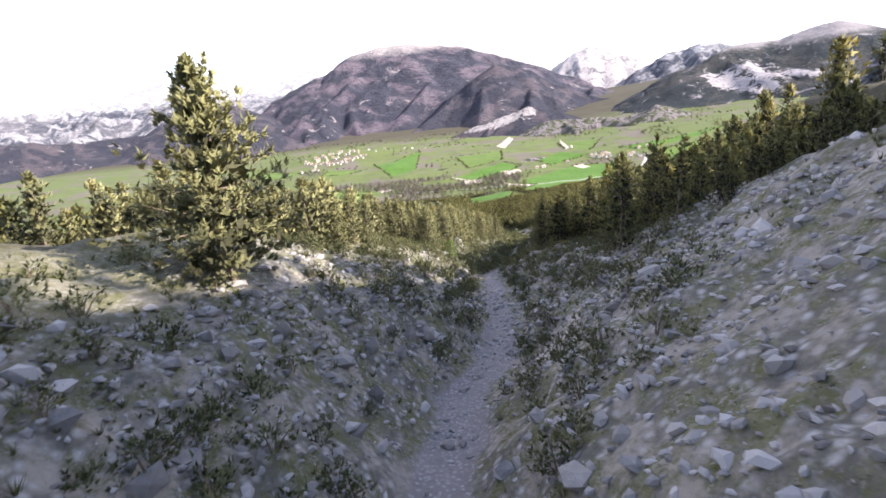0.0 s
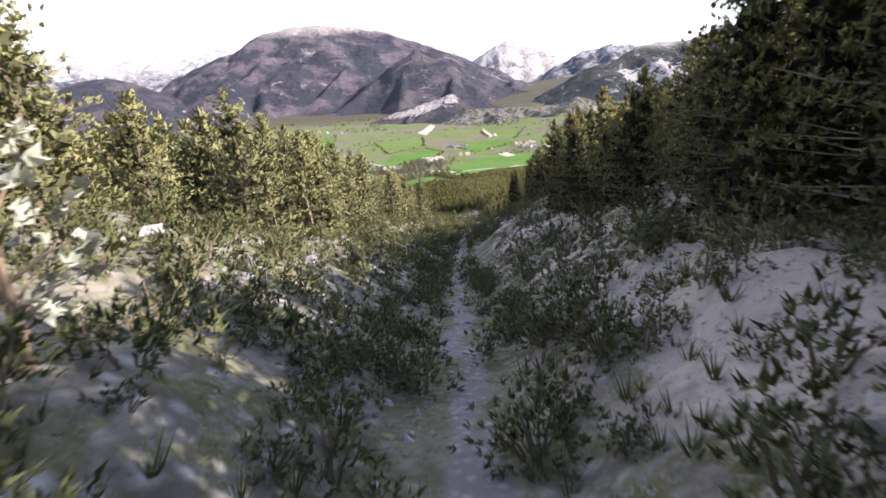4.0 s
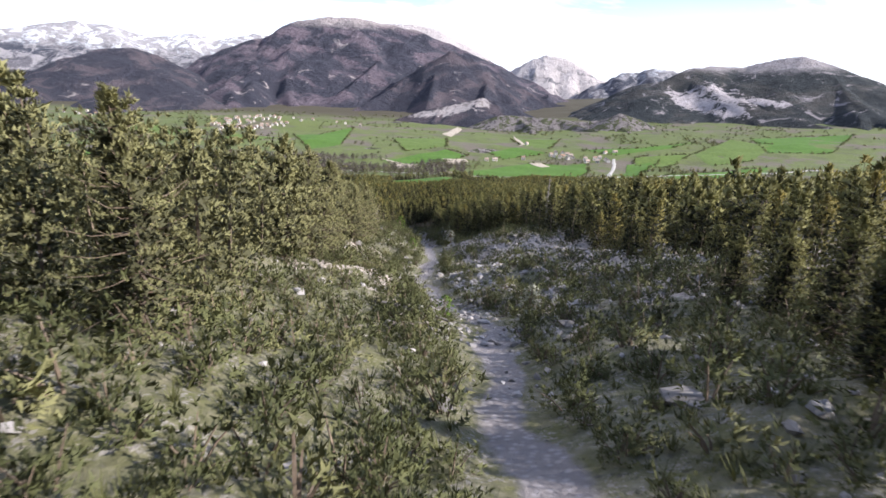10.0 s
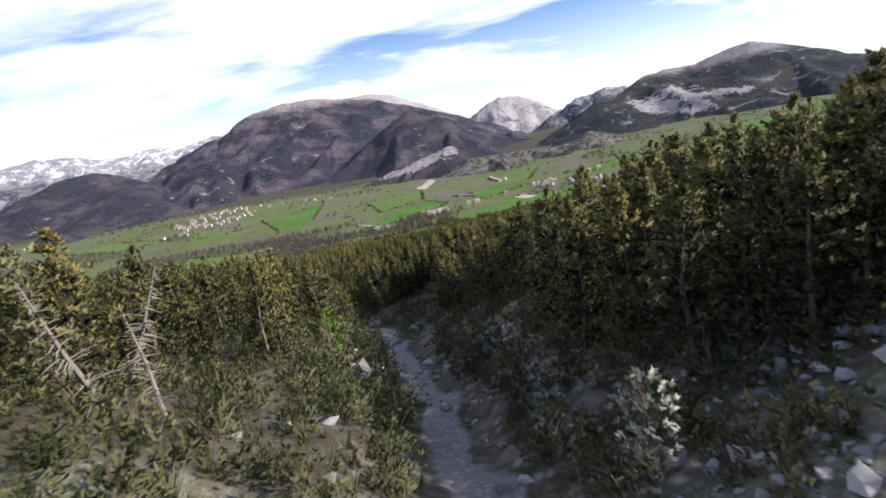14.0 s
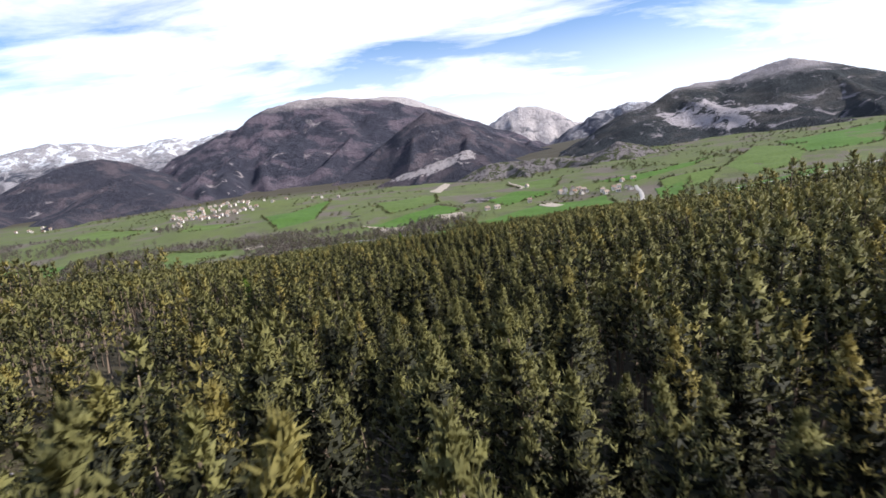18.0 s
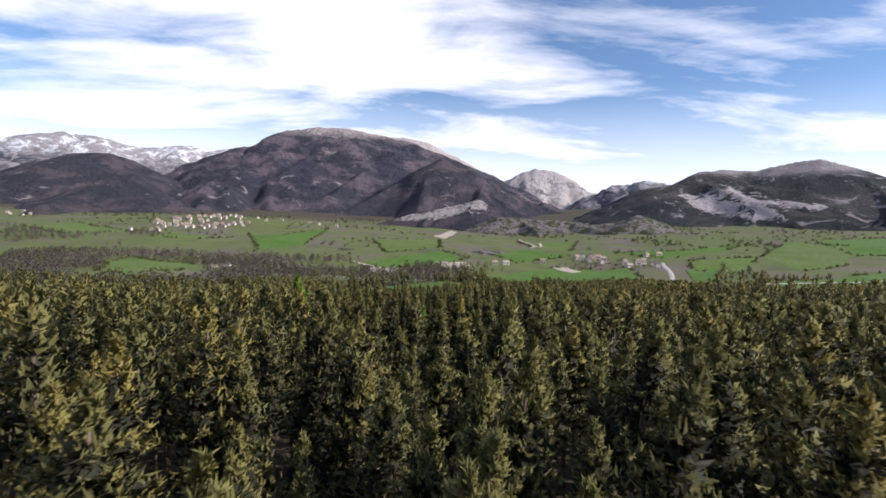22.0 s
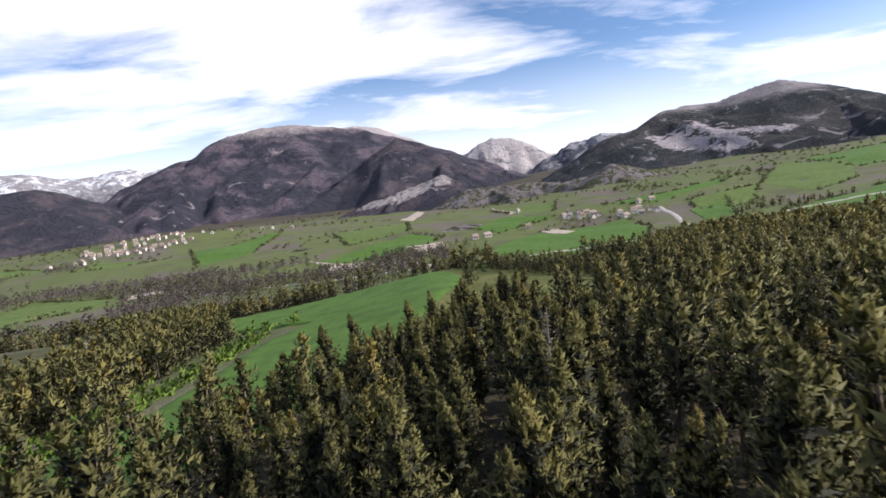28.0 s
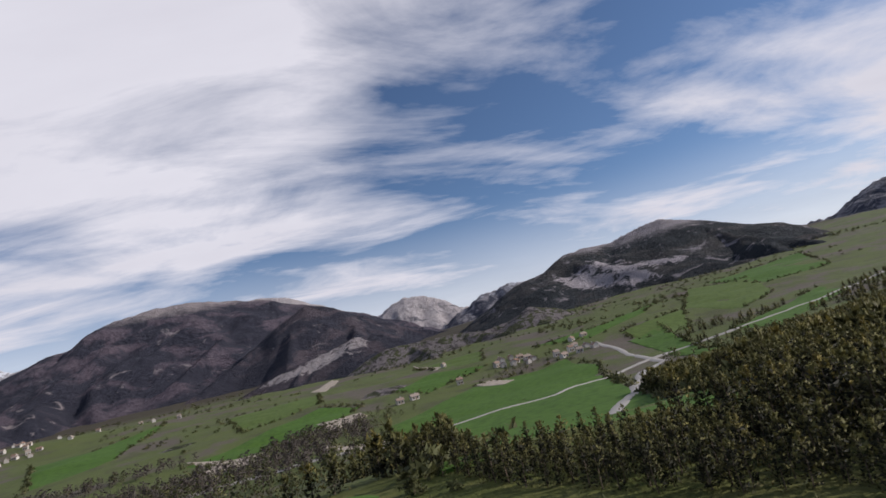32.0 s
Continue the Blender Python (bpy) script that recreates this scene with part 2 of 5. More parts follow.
def make_ground():
    m = Mat("ground")
    turf = m.mix(m.noise(0.35, 5.0, 0.6), (0.075, 0.076, 0.032), (0.15, 0.145, 0.062))
    turf = m.mix(m.step(m.noise(2.2, 5.0, 0.65), 0.42, 0.66), turf, (0.165, 0.152, 0.092))
    turf = m.mix(m.math("MULTIPLY", m.step(m.noise(7.0, 4.0, 0.7), 0.52, 0.60), m.step(m.noise(0.9, 4.0, 0.6), 0.40, 0.55)), turf, (0.25, 0.228, 0.20))
    turf = m.mix(m.step(m.noise(5.0, 4.0, 0.7), 0.58, 0.66), turf, (0.045, 0.045, 0.022))
    floor = m.mix(m.noise(0.5, 5.0, 0.6), (0.035, 0.030, 0.018), (0.085, 0.070, 0.040))
    mead = m.mix(m.noise(0.02, 5.0, 0.6), (0.080, 0.104, 0.028), (0.125, 0.145, 0.044))
    mead = m.mix(m.math("MULTIPLY", m.step(m.noise(0.03, 6.0, 0.68, 0.4), 0.50, 0.62), 0.75), mead, (0.082, 0.084, 0.040))
    mead = m.mix(m.step(m.noise(0.009, 6.0, 0.7), 0.50, 0.60), mead, (0.125, 0.104, 0.080))
    peb = m.mix(m.step(m.cells(4.5), 0.05, 0.55), (0.40, 0.375, 0.38), (0.16, 0.145, 0.145))
    peb = m.mix(m.noise(0.8, 5.0, 0.6), peb, (0.27, 0.24, 0.235))
    scree = m.mix(m.step(m.cells(2.4), 0.05, 0.6), (0.42, 0.395, 0.38), (0.13, 0.118, 0.10))
    scree = m.mix(m.step(m.noise(0.5, 6.0, 0.7), 0.44, 0.62), scree, (0.30, 0.26, 0.22))
    sand = m.mix(m.noise(1.6, 6.0, 0.65), (0.30, 0.25, 0.215), (0.56, 0.485, 0.425))
    sand = m.mix(m.step(m.noise(6.0, 5.0, 0.72), 0.54, 0.64), sand, (0.17, 0.145, 0.12))
    sand = m.mix(m.step(m.cells(5.0), 0.20, 0.08), sand, (0.50, 0.47, 0.44))
    c = m.mix(m.attr("forest"), turf, floor)
    c = m.mix(m.attr("meadow"), c, mead)
    past = m.mix(m.step(m.noise(0.12, 6.0, 0.65), 0.40, 0.62), (0.078, 0.092, 0.017), (0.135, 0.135, 0.036))
    past = m.mix(m.step(m.noise(0.9, 6.0, 0.7), 0.48, 0.66), past, (0.070, 0.085, 0.016))
    c = m.mix(m.attr("pasture"), c, past)
    sc = m.math("MULTIPLY", m.attr("scree"), m.step(m.noise(0.75, 6.0, 0.68), 0.40, 0.56))
    c = m.mix(sc, c, scree)
    c = m.mix(m.step(m.math("ADD", m.noise(0.55, 6.0, 0.68), m.math("MULTIPLY", m.attr("bare"), 0.4)), 0.74, 0.86), c, sand)
    gr = m.step(m.math("ADD", m.attr("gravel"), m.math("MULTIPLY", m.noise(1.2, 5.0, 0.6), 0.6)), 0.65, 0.95)
    c = m.mix(gr, c, peb)
    m.color(c)
    m.b.inputs["Roughness"].default_value = 0.95
    h = m.math("ADD", m.noise(3.0, 7.0, 0.7), m.math("MULTIPLY", m.cells(3.0), 0.6))
    return m.bump(h, 0.16, 0.8).m


def make_field(name, a, b):
    m = Mat(name)
    c = m.mix(m.noise(0.04, 4.0), a, b)
    c = m.mix(m.step(m.noise(0.25, 6.0, 0.65), 0.42, 0.66), c, tuple(v * 0.68 for v in a))
    c = m.mix(m.math("MULTIPLY", m.noise(1.6, 5.0, 0.7), 0.5), c, tuple(v * 0.6 for v in a))
    m.color(c)
    m.b.inputs["Roughness"].default_value = 0.95
    return m.bump(m.noise(2.5, 4.0), 0.08, 0.5).m


M_GREEN = make_field("young crop", (0.072, 0.150, 0.016), (0.096, 0.185, 0.022))
M_GREEN2 = make_field("pasture", (0.100, 0.155, 0.026), (0.140, 0.190, 0.042))
M_TAN = make_field("ploughed chalky soil", (0.44, 0.37, 0.29), (0.56, 0.48, 0.39))
M_SCRUB = make_field("dry pasture", (0.058, 0.062, 0.020), (0.105, 0.098, 0.038))


def make_road():
    m = Mat("pale track")
    m.color(m.mix(m.noise(0.8, 4.0), (0.30, 0.28, 0.25), (0.46, 0.43, 0.39)))
    return m.m


def make_plaster():
    m = Mat("rendered walls")
    c = m.mix(m.rand(), (0.42, 0.38, 0.34), (0.66, 0.62, 0.57))
    m.color(m.mix(m.math("MULTIPLY", m.noise(0.7, 4.0), 0.3), c, (0.45, 0.40, 0.34)))
    return m.m


def make_roof():
    m = Mat("roof tiles")
    c = m.mix(m.rand(), (0.30, 0.17, 0.11), (0.42, 0.34, 0.28))
    m.color(m.mix(m.math("MULTIPLY", m.noise(1.5, 4.0), 0.4), c, (0.22, 0.17, 0.14)))
    return m.m


def make_pane():
    m = Mat("window glass")
    m.color((0.03, 0.035, 0.04))
    m.b.inputs["Roughness"].default_value = 0.1
    return m.m


def make_mountain(name, woods, bare_woods, rock, low=None, snow=None, rock_at=(0.45, 0.6), scale=0.006, lows=(-60, 40), woods_at=(0.42, 0.60), scars=(), ribbed=False):
    """Woods, bare woods and rock in patches; scars are named scarps of bare rock (centre and half sizes)."""
    m = Mat(name)
    c = m.mix(m.step(m.noise(scale, 6.0, 0.62, 0.6), *woods_at), woods, bare_woods)
    c = m.mix(m.math("MULTIPLY", m.step(m.noise(scale * 9, 5.0, 0.7), 0.45, 0.7), 0.5), c, woods)
    r = m.mix(m.noise(scale * 6, 6.0, 0.7), tuple(v * 0.7 for v in rock), tuple(min(v * 1.25, 0.8) for v in rock))
    c = m.mix(m.step(m.noise(scale * 2.2, 7.0, 0.68, 0.8, (1, 1, 0.5)), *rock_at), c, r)
    if ribbed:
        ribs = m.step(m.noise(scale * 4.5, 5.0, 0.6, 0.4, (1, 0.5, 0.16)), 0.47, 0.56)
        r = m.mix(ribs, r, tuple(v * 0.38 for v in rock))
        c = m.mix(m.step(m.noise(scale * 1.1, 5.0, 0.6), *rock_at), c, r)
    for cx, cy, cz, rx, ry, rz, lean in scars:
        mp = m.n.new("ShaderNodeMapping")
        mp.vector_type = "TEXTURE"
        mp.inputs["Location"].default_value = (cx, cy, cz)
        mp.inputs["Rotation"].default_value = (0, radians(lean), 0)
        mp.inputs["Scale"].default_value = (rx, ry, rz)
        m.l.new(m.pos(), mp.inputs[0])
        ln = m.n.new("ShaderNodeVectorMath")
        ln.operation = "LENGTH"
        m.l.new(mp.outputs[0], ln.inputs[0])
        edge = m.math("ADD", ln.outputs["Value"], m.math("MULTIPLY", m.math("SUBTRACT", m.noise(scale * 4, 7.0, 0.72, 0.8), 0.5), 3.2))
        bare = m.mix(m.step(m.noise(scale * 9, 5.0, 0.7, 0.5, (1, 0.6, 0.35)), 0.52, 0.62), tuple(v * 1.4 for v in rock), tuple(v * 0.8 for v in rock))
        c = m.mix(m.math("SUBTRACT", 1.0, m.step(edge, 0.8, 1.0)), c, bare)
    if low:
        f = m.math("SUBTRACT", 1.0, m.step(m.math("ADD", m.height(), m.math("MULTIPLY", m.noise(scale * 1.6, 4.0), 90.0)), lows[0] + 45, lows[1] + 45))
        g = m.mix(m.step(m.noise(scale * 3.0, 5.0, 0.6), 0.45, 0.62), low, woods)
        c = m.mix(f, c, g)
    if snow:
        z0, z1, amount = snow
        f = m.step(m.math("ADD", m.height(), m.math("MULTIPLY", m.noise(scale * 1.5, 6.0, 0.7), z1 - z0)), z0 + (z1 - z0) * 0.45, z1)
        top = m.mix(m.step(m.noise(scale * 2.5, 6.0, 0.7, 0.5), 1 - amount - 0.06, 1 - amount + 0.06), r, (0.82, 0.84, 0.88))
        c = m.mix(f, c, top)
    m.color(c)
    m.b.inputs["Roughness"].default_value = 0.95
    return m.bump(m.noise(scale * 7, 8.0, 0.72, 0.3), 26.0, 1.0).m


# purple-grey wood tones with a blue cast of distance haze mixed into the colour
WOODS, BARE = (0.040, 0.040, 0.056), (0.135, 0.106, 0.126)
M_MAIN = make_mountain("wooded mountainside", WOODS, BARE, (0.36, 0.31, 0.30), None, (318, 425, 0.22), (0.60, 0.70), woods_at=(0.46, 0.60))
M_SNOW = make_mountain("snowy range", (0.060, 0.064, 0.085), (0.15, 0.14, 0.155), (0.34, 0.32, 0.33), None, (200, 400, 0.46), (0.46, 0.60), 0.006)
M_TIP = make_mountain("pale rocky peak", (0.14, 0.135, 0.15), (0.27, 0.25, 0.25), (0.48, 0.43, 0.42), None, (240, 520, 0.36), (0.36, 0.50), 0.006)
M_HILL = make_mountain("dark wooded hill", WOODS, (0.105, 0.085, 0.096), (0.34, 0.30, 0.29), None, None, (0.62, 0.69), 0.008, woods_at=(0.46, 0.60),
                       scars=((10, 1700, -54, 75, 160, 13, -12), (86, 1700, -36, 30, 150, 16, 0), (-80, 1690, -70, 40, 150, 10, -8)))
M_DOME = make_mountain("rocky dome", (0.030, 0.036, 0.040), (0.070, 0.066, 0.062), (0.37, 0.33, 0.335), None, (78, 160, 0.0), (0.55, 0.66), 0.008, woods_at=(0.46, 0.62),
                       scars=((690, 1640, 0, 66, 230, 36, 20), (775, 1590, 28, 72, 230, 44, -12), (742, 1540, -20, 22, 200, 26, 0), (535, 1530, -38, 36, 150, 12, 14), (840, 1550, 2, 44, 200, 16, 10)))
M_BAD = make_mountain("eroded grey marl", (0.062, 0.070, 0.034), (0.115, 0.125, 0.055), (0.30, 0.262, 0.255), None, None, (0.49, 0.55), 0.02, ribbed=True)

M_BARK, M_DEAD, M_STONE, M_SCREE, M_GROUND, M_ROAD = make_bark(), make_deadwood(), make_stone(), make_scree(), make_ground(), make_road()
M_WALL, M_ROOF, M_PANE = make_plaster(), make_roof(), make_pane()

# ---- land ----


def lattice(ix, iy, seed):
    h = (ix.astype(np.int64) * 374761393 + iy.astype(np.int64) * 668265263 + seed * 144269504) & 0xFFFFFFFF
    h = ((h ^ (h >> 13)) * 1274126177) & 0xFFFFFFFF
    return ((h ^ (h >> 16)) & 0xFFFF) / 65535.0


def vnoise(x, y, seed=0):
    ix, iy = np.floor(x), np.floor(y)
    u, v = x - ix, y - iy
    u, v = u * u * (3 - 2 * u), v * v * (3 - 2 * v)
    a, b = lattice(ix, iy, seed), lattice(ix + 1, iy, seed)
    c, d = lattice(ix, iy + 1, seed), lattice(ix + 1, iy + 1, seed)
    return (a * (1 - u) + b * u) * (1 - v) + (c * (1 - u) + d * u) * v


def fbm(x, y, octaves=4, seed=0, ridged=False):
    x, y = np.asarray(x, float), np.asarray(y, float)
    total, amp, norm = 0, 1.0, 0.0
    for k in range(octaves):
        n = vnoise(x * 2 ** k + 17.3 * k, y * 2 ** k - 9.1 * k, seed + k)
        if ridged:
            n = 1 - np.abs(2 * n - 1)
        total, norm, amp = total + n * amp, norm + amp, amp * 0.5
    return total / norm - (0 if ridged else 0.5)


def lerp(v, xs, ys):
    return np.interp(v, xs, ys)


def stream_x(y):
    return lerp(y, (-60, 15, 22, 30, 39, 51, 60, 100, 135, 144, 150, 168, 186, 200, 210, 220, 240, 250, 270, 294, 312, 330, 350, 420, 520),
                (-3, -2.9, -2.9, -1.4, -0.6, -1.8, -2.9, -0.5, 2.6, 5.5, 7, 6.9, 5.3, 5.7, 3.2, 1.5, 2, 1.3, -1.5, -6, -14, -22, -26, -55, -95))


def ground_z(x, y):
    """Height of the land without fine relief: a ravine, a wooded slope, a valley floor with a river, far foothills."""
    x, y = np.asarray(x, float), np.asarray(y, float)
    bed = lerp(y, (-200, 0, 52, 61, 102, 140, 172, 188, 210, 226, 250, 280, 310, 338, 364, 392, 436, 468, 485, 530, 573, 600, 615, 640, 700, 828, 964, 1110, 1491, 2000, 2600, 5200),
               (14, -10.5, -18.8, -20.3, -31, -38.5, -45, -50, -55.3, -58.6, -62.5, -68.5, -75, -79.5, -81, -82.5, -87, -90.5, -92.3, -96, -97.8, -98.9, -100.5, -107, -115, -125.3, -124, -112, -102, -78, -45, -15))
    d = x - stream_x(y)
    wide = lerp(y, (0, 40, 90, 114, 126, 250, 330), (1.2, 1.2, 1.7, 1.7, 0.7, 0.8, 2))
    left = np.clip(-d - wide, 0, None)
    right = np.clip(d - wide, 0, None)
    hl = lerp(y, (-50, 0, 25, 48, 100, 140, 200, 250, 300, 340, 400), (11, 11, 10.8, 7.4, 7, 7.5, 6.5, 5, 3, 1.2, 0))
    hr = lerp(y, (-50, 0, 30, 46, 54, 68, 84, 95, 108, 120, 140, 160, 200, 230, 245, 264, 290, 330, 350), (17, 16, 12, 6, 3, 3, 6, 8, 9.5, 8, 5.5, 4.5, 3.4, 3.2, 3.6, 5.2, 4, 1.6, 0))
    up = hl * (1 - np.exp(-left * lerp(y, (0, 25, 50, 120, 150, 205, 230), (1.4, 1.5, 0.75, 0.6, 0.38, 0.38, 0.75)) / np.maximum(hl, 0.3))) + hr * (1 - np.exp(-right * lerp(y, (0, 60, 96, 108, 120, 150, 195, 230, 250, 270, 300), (0.72, 0.7, 0.7, 0.8, 0.7, 0.34, 0.3, 0.3, 0.42, 0.45, 0.35)) / np.maximum(hr, 0.3)))
    fade = lerp(y, (0, 250, 480, 560, 700, 800), (1, 1, 0.8, 1, 0.6, 0))
    slope = np.where(x < 0, lerp(y, (0, 200, 400, 470, 520, 640), (0.02, 0.02, 0.03, 0.06, 0.15, 0.19)), lerp(y, (0, 100, 300, 380, 440, 560, 620), (0.16, 0.1, 0.05, 0.04, 0.012, 0.02, 0.0)))
    tilt = np.where(x < 0, 45 * np.tanh(x / 45), 90 * np.tanh(x / 90)) * slope * fade
    tilt = tilt - 0.05 * np.clip(x - 15, 0, 140) * lerp(y, (440, 500, 640, 720), (0, 1, 1, 0))
    east = lerp(y, (500, 800, 1200, 2000), (0, 0.03, 0.06, 0.08)) * np.clip(x - 150, 0, 1500)
    # two hidden rises on the right, added to block sun from the left bank
    shade_shoulder = 10 * np.exp(-((x - 62) / 30) ** 2 - ((y + 12) / 34) ** 2)
    shade_flank = np.clip(0.7 * (d - 32), 0, 12) * lerp(y, (-60, 0, 95, 130), (1, 1, 1, 0))
    village = 20 * np.exp(-((x + 430) / 190) ** 2 - ((y - 1420) / 90) ** 2)
    return shade_flank + bed + up + tilt + east + shade_shoulder + village + 4 * np.exp(-((x - 150) / 60) ** 2 - ((y - 635) / 55) ** 2)


def relief(x, y):
    """Small humps and stony steps on the banks of the ravine, fading out in the woods and fields."""
    x, y = np.asarray(x, float), np.asarray(y, float)
    d = np.abs(x - stream_x(y))
    bank = np.clip((d - 1.0) / 2.5, 0, 1) * lerp(y, (-100, 280, 420), (1, 1, 0.35)) * np.clip(1.4 - d / 70, 0.25, 1)
    rough = fbm(x / 3.2, y / 3.2, 4, 3) * 1.5 + fbm(x / 9, y / 9, 3, 9) * 2.6
    ribs = (fbm(x / 1.6, y / 2.2, 3, 31, True) - 0.5) * 0.9 * lerp(y, (0, 40, 70), (1, 0.8, 0.4))
    bed = fbm(x / 0.9, y / 0.9, 3, 40) * 0.22
    far = lerp(y, (600, 900, 2000), (0, 1, 1)) * fbm(x / 60, y / 60, 3, 55) * 6
    return (rough + ribs) * bank + bed + far


def land(x, y):
    return ground_z(x, y) + relief(x, y)


def mesh_of(name, verts, faces, mats, smooth=False, attrs=None, index=None, normals=None):
    me = bpy.data.meshes.new(name)
    verts, faces = np.asarray(verts, np.float32), np.asarray(faces, np.int32)
    k = faces.shape[1]
    me.vertices.add(len(verts))
    me.vertices.foreach_set("co", verts.ravel())
    me.loops.add(faces.size)
    me.loops.foreach_set("vertex_index", faces.ravel())
    me.polygons.add(len(faces))
    me.polygons.foreach_set("loop_start", np.arange(0, faces.size, k, dtype=np.int32))
    me.polygons.foreach_set("loop_total", np.full(len(faces), k, np.int32))
    me.polygons.foreach_set("use_smooth", np.full(len(faces), smooth))
    for m in mats if isinstance(mats, (list, tuple)) else [mats]:
        me.materials.append(m)
    if index is not None:
        me.polygons.foreach_set("material_index", np.asarray(index, np.int32))
    for key, vals in (attrs or {}).items():
        at = me.attributes.new(key, "FLOAT", "POINT")
        at.data.foreach_set("value", np.asarray(vals, np.float32).ravel())
    me.update(calc_edges=True)
    me.validate()
    if normals is not None:
        at = me.attributes.new("custom_normal", "FLOAT_VECTOR", "POINT")
        at.data.foreach_set("vector", np.asarray(normals, np.float32).ravel())
        me.update()
    return me


def grid_faces(nx, ny):
    i = np.arange(nx * ny).reshape(ny, nx)
    return np.stack([i[:-1, :-1], i[:-1, 1:], i[1:, 1:], i[1:, :-1]], -1).reshape(-1, 4)


def spaced(*parts):
    return np.unique(np.round(np.concatenate([np.arange(a, b, s) for a, b, s in parts]), 3))


def in_forest(x, y):
    """1 where the pine wood stands."""
    x, y = np.asarray(x, float), np.asarray(y, float)
    edge = lerp(x, (-300, -160, -40, -30, -22, -11, -8, -5, -2, 6, 11, 17, 31, 60, 120, 300), (470, 480, 490, 496, 502, 511, 518, 523, 525, 526, 527, 528, 533, 552, 590, 640))
    return (y < edge) & (y > 250)


xs = spaced((-5000, -600, 120), (-600, -120, 15), (-120, -32, 2.5), (-32, 32, 0.6), (32, 120, 2.5), (120, 600, 15), (600, 5001, 120))
ys = spaced((-600, -40, 30), (-40, 290, 0.6), (290, 362, 1.0), (362, 700, 3), (700, 2600, 12), (2600, 5300, 100))
gx, gy = np.meshgrid(xs, ys)
gd = gx - stream_x(gy)
gz = land(gx, gy)
near = lerp(gy, (250, 330), (1, 0)) * np.clip(2 - np.abs(gd) / 22, 0, 1)
steepness = np.clip(np.hypot(*np.gradient(ground_z(gx, gy), ys, xs)[::-1]), 0, 1)
attrs = dict(
    gravel=np.exp(-((gd + fbm(gx / 4, gy / 4, 3, 201) * 2.0) / lerp(gy, (0, 30, 58, 75, 150, 170, 340), (1.6, 1.6, 1.0, 0.4, 0.4, 0.62, 0.9))) ** 2) * lerp(gy, (330, 420), (1, 0)),
    scree=np.clip(np.clip(steepness * 2.2 - 0.25, 0, 1) + (gd > 1.5) * (gd < 10) * lerp(gy, (14, 22, 44, 56), (0, 0.8, 0.8, 0)), 0, 1) * near * np.where(gd < 0, np.where(gy > 135, 0.3, 1), lerp(gy, (116, 124, 192, 200), (1, 0.35, 0.35, 1))),
    bare=np.where(gd < 0, lerp(gy, (60, 78, 130, 140, 200, 210, 236, 244), (0.35, 1, 1, 0.35, 0.4, 1.0, 1.0, 0.4)), lerp(gy, (117, 123, 192, 200), (1, 0.25, 0.25, 1))) * np.clip(fbm(gx / 9, gy / 9, 3, 71) * 6 - 0.2 + (gd > 2) * lerp(gy, (60, 66, 80, 96, 112, 119), (0, 0.8, 0.3, 1.4, 1.0, 0)) + lerp(gy, (196, 204, 240, 250), (0, 1.8, 1.8, 0)) * np.where(gd > 0, 1, 0.45), 0, 1) * near * np.clip((np.abs(gd) - 1.8) / 2, 0, 1),
    forest=in_forest(gx, gy) * 1.0 + (gy > 1650) + (gy < 250) * np.clip((np.abs(gd) - 16) / 8, 0, 1),
    pasture=(1 - np.clip(in_forest(gx, gy) * 1.0, 0, 1)) * lerp(gx, (-16, -10, 90, 130), (0, 1, 1, 0)) * lerp(gy, (516, 524, 602, 612), (0, 1, 1, 0)),
    meadow=lerp(gy, (520, 560, 1700, 1900), (0, 1, 1, 0)),
)
ground = new("ground", mesh_of("ground", np.stack([gx, gy, gz], -1).reshape(-1, 3), grid_faces(len(xs), len(ys)), M_GROUND, True, attrs))
tagged(ground, "stony ravine slopes, forest floor and valley meadows", "ground", kind="structure")


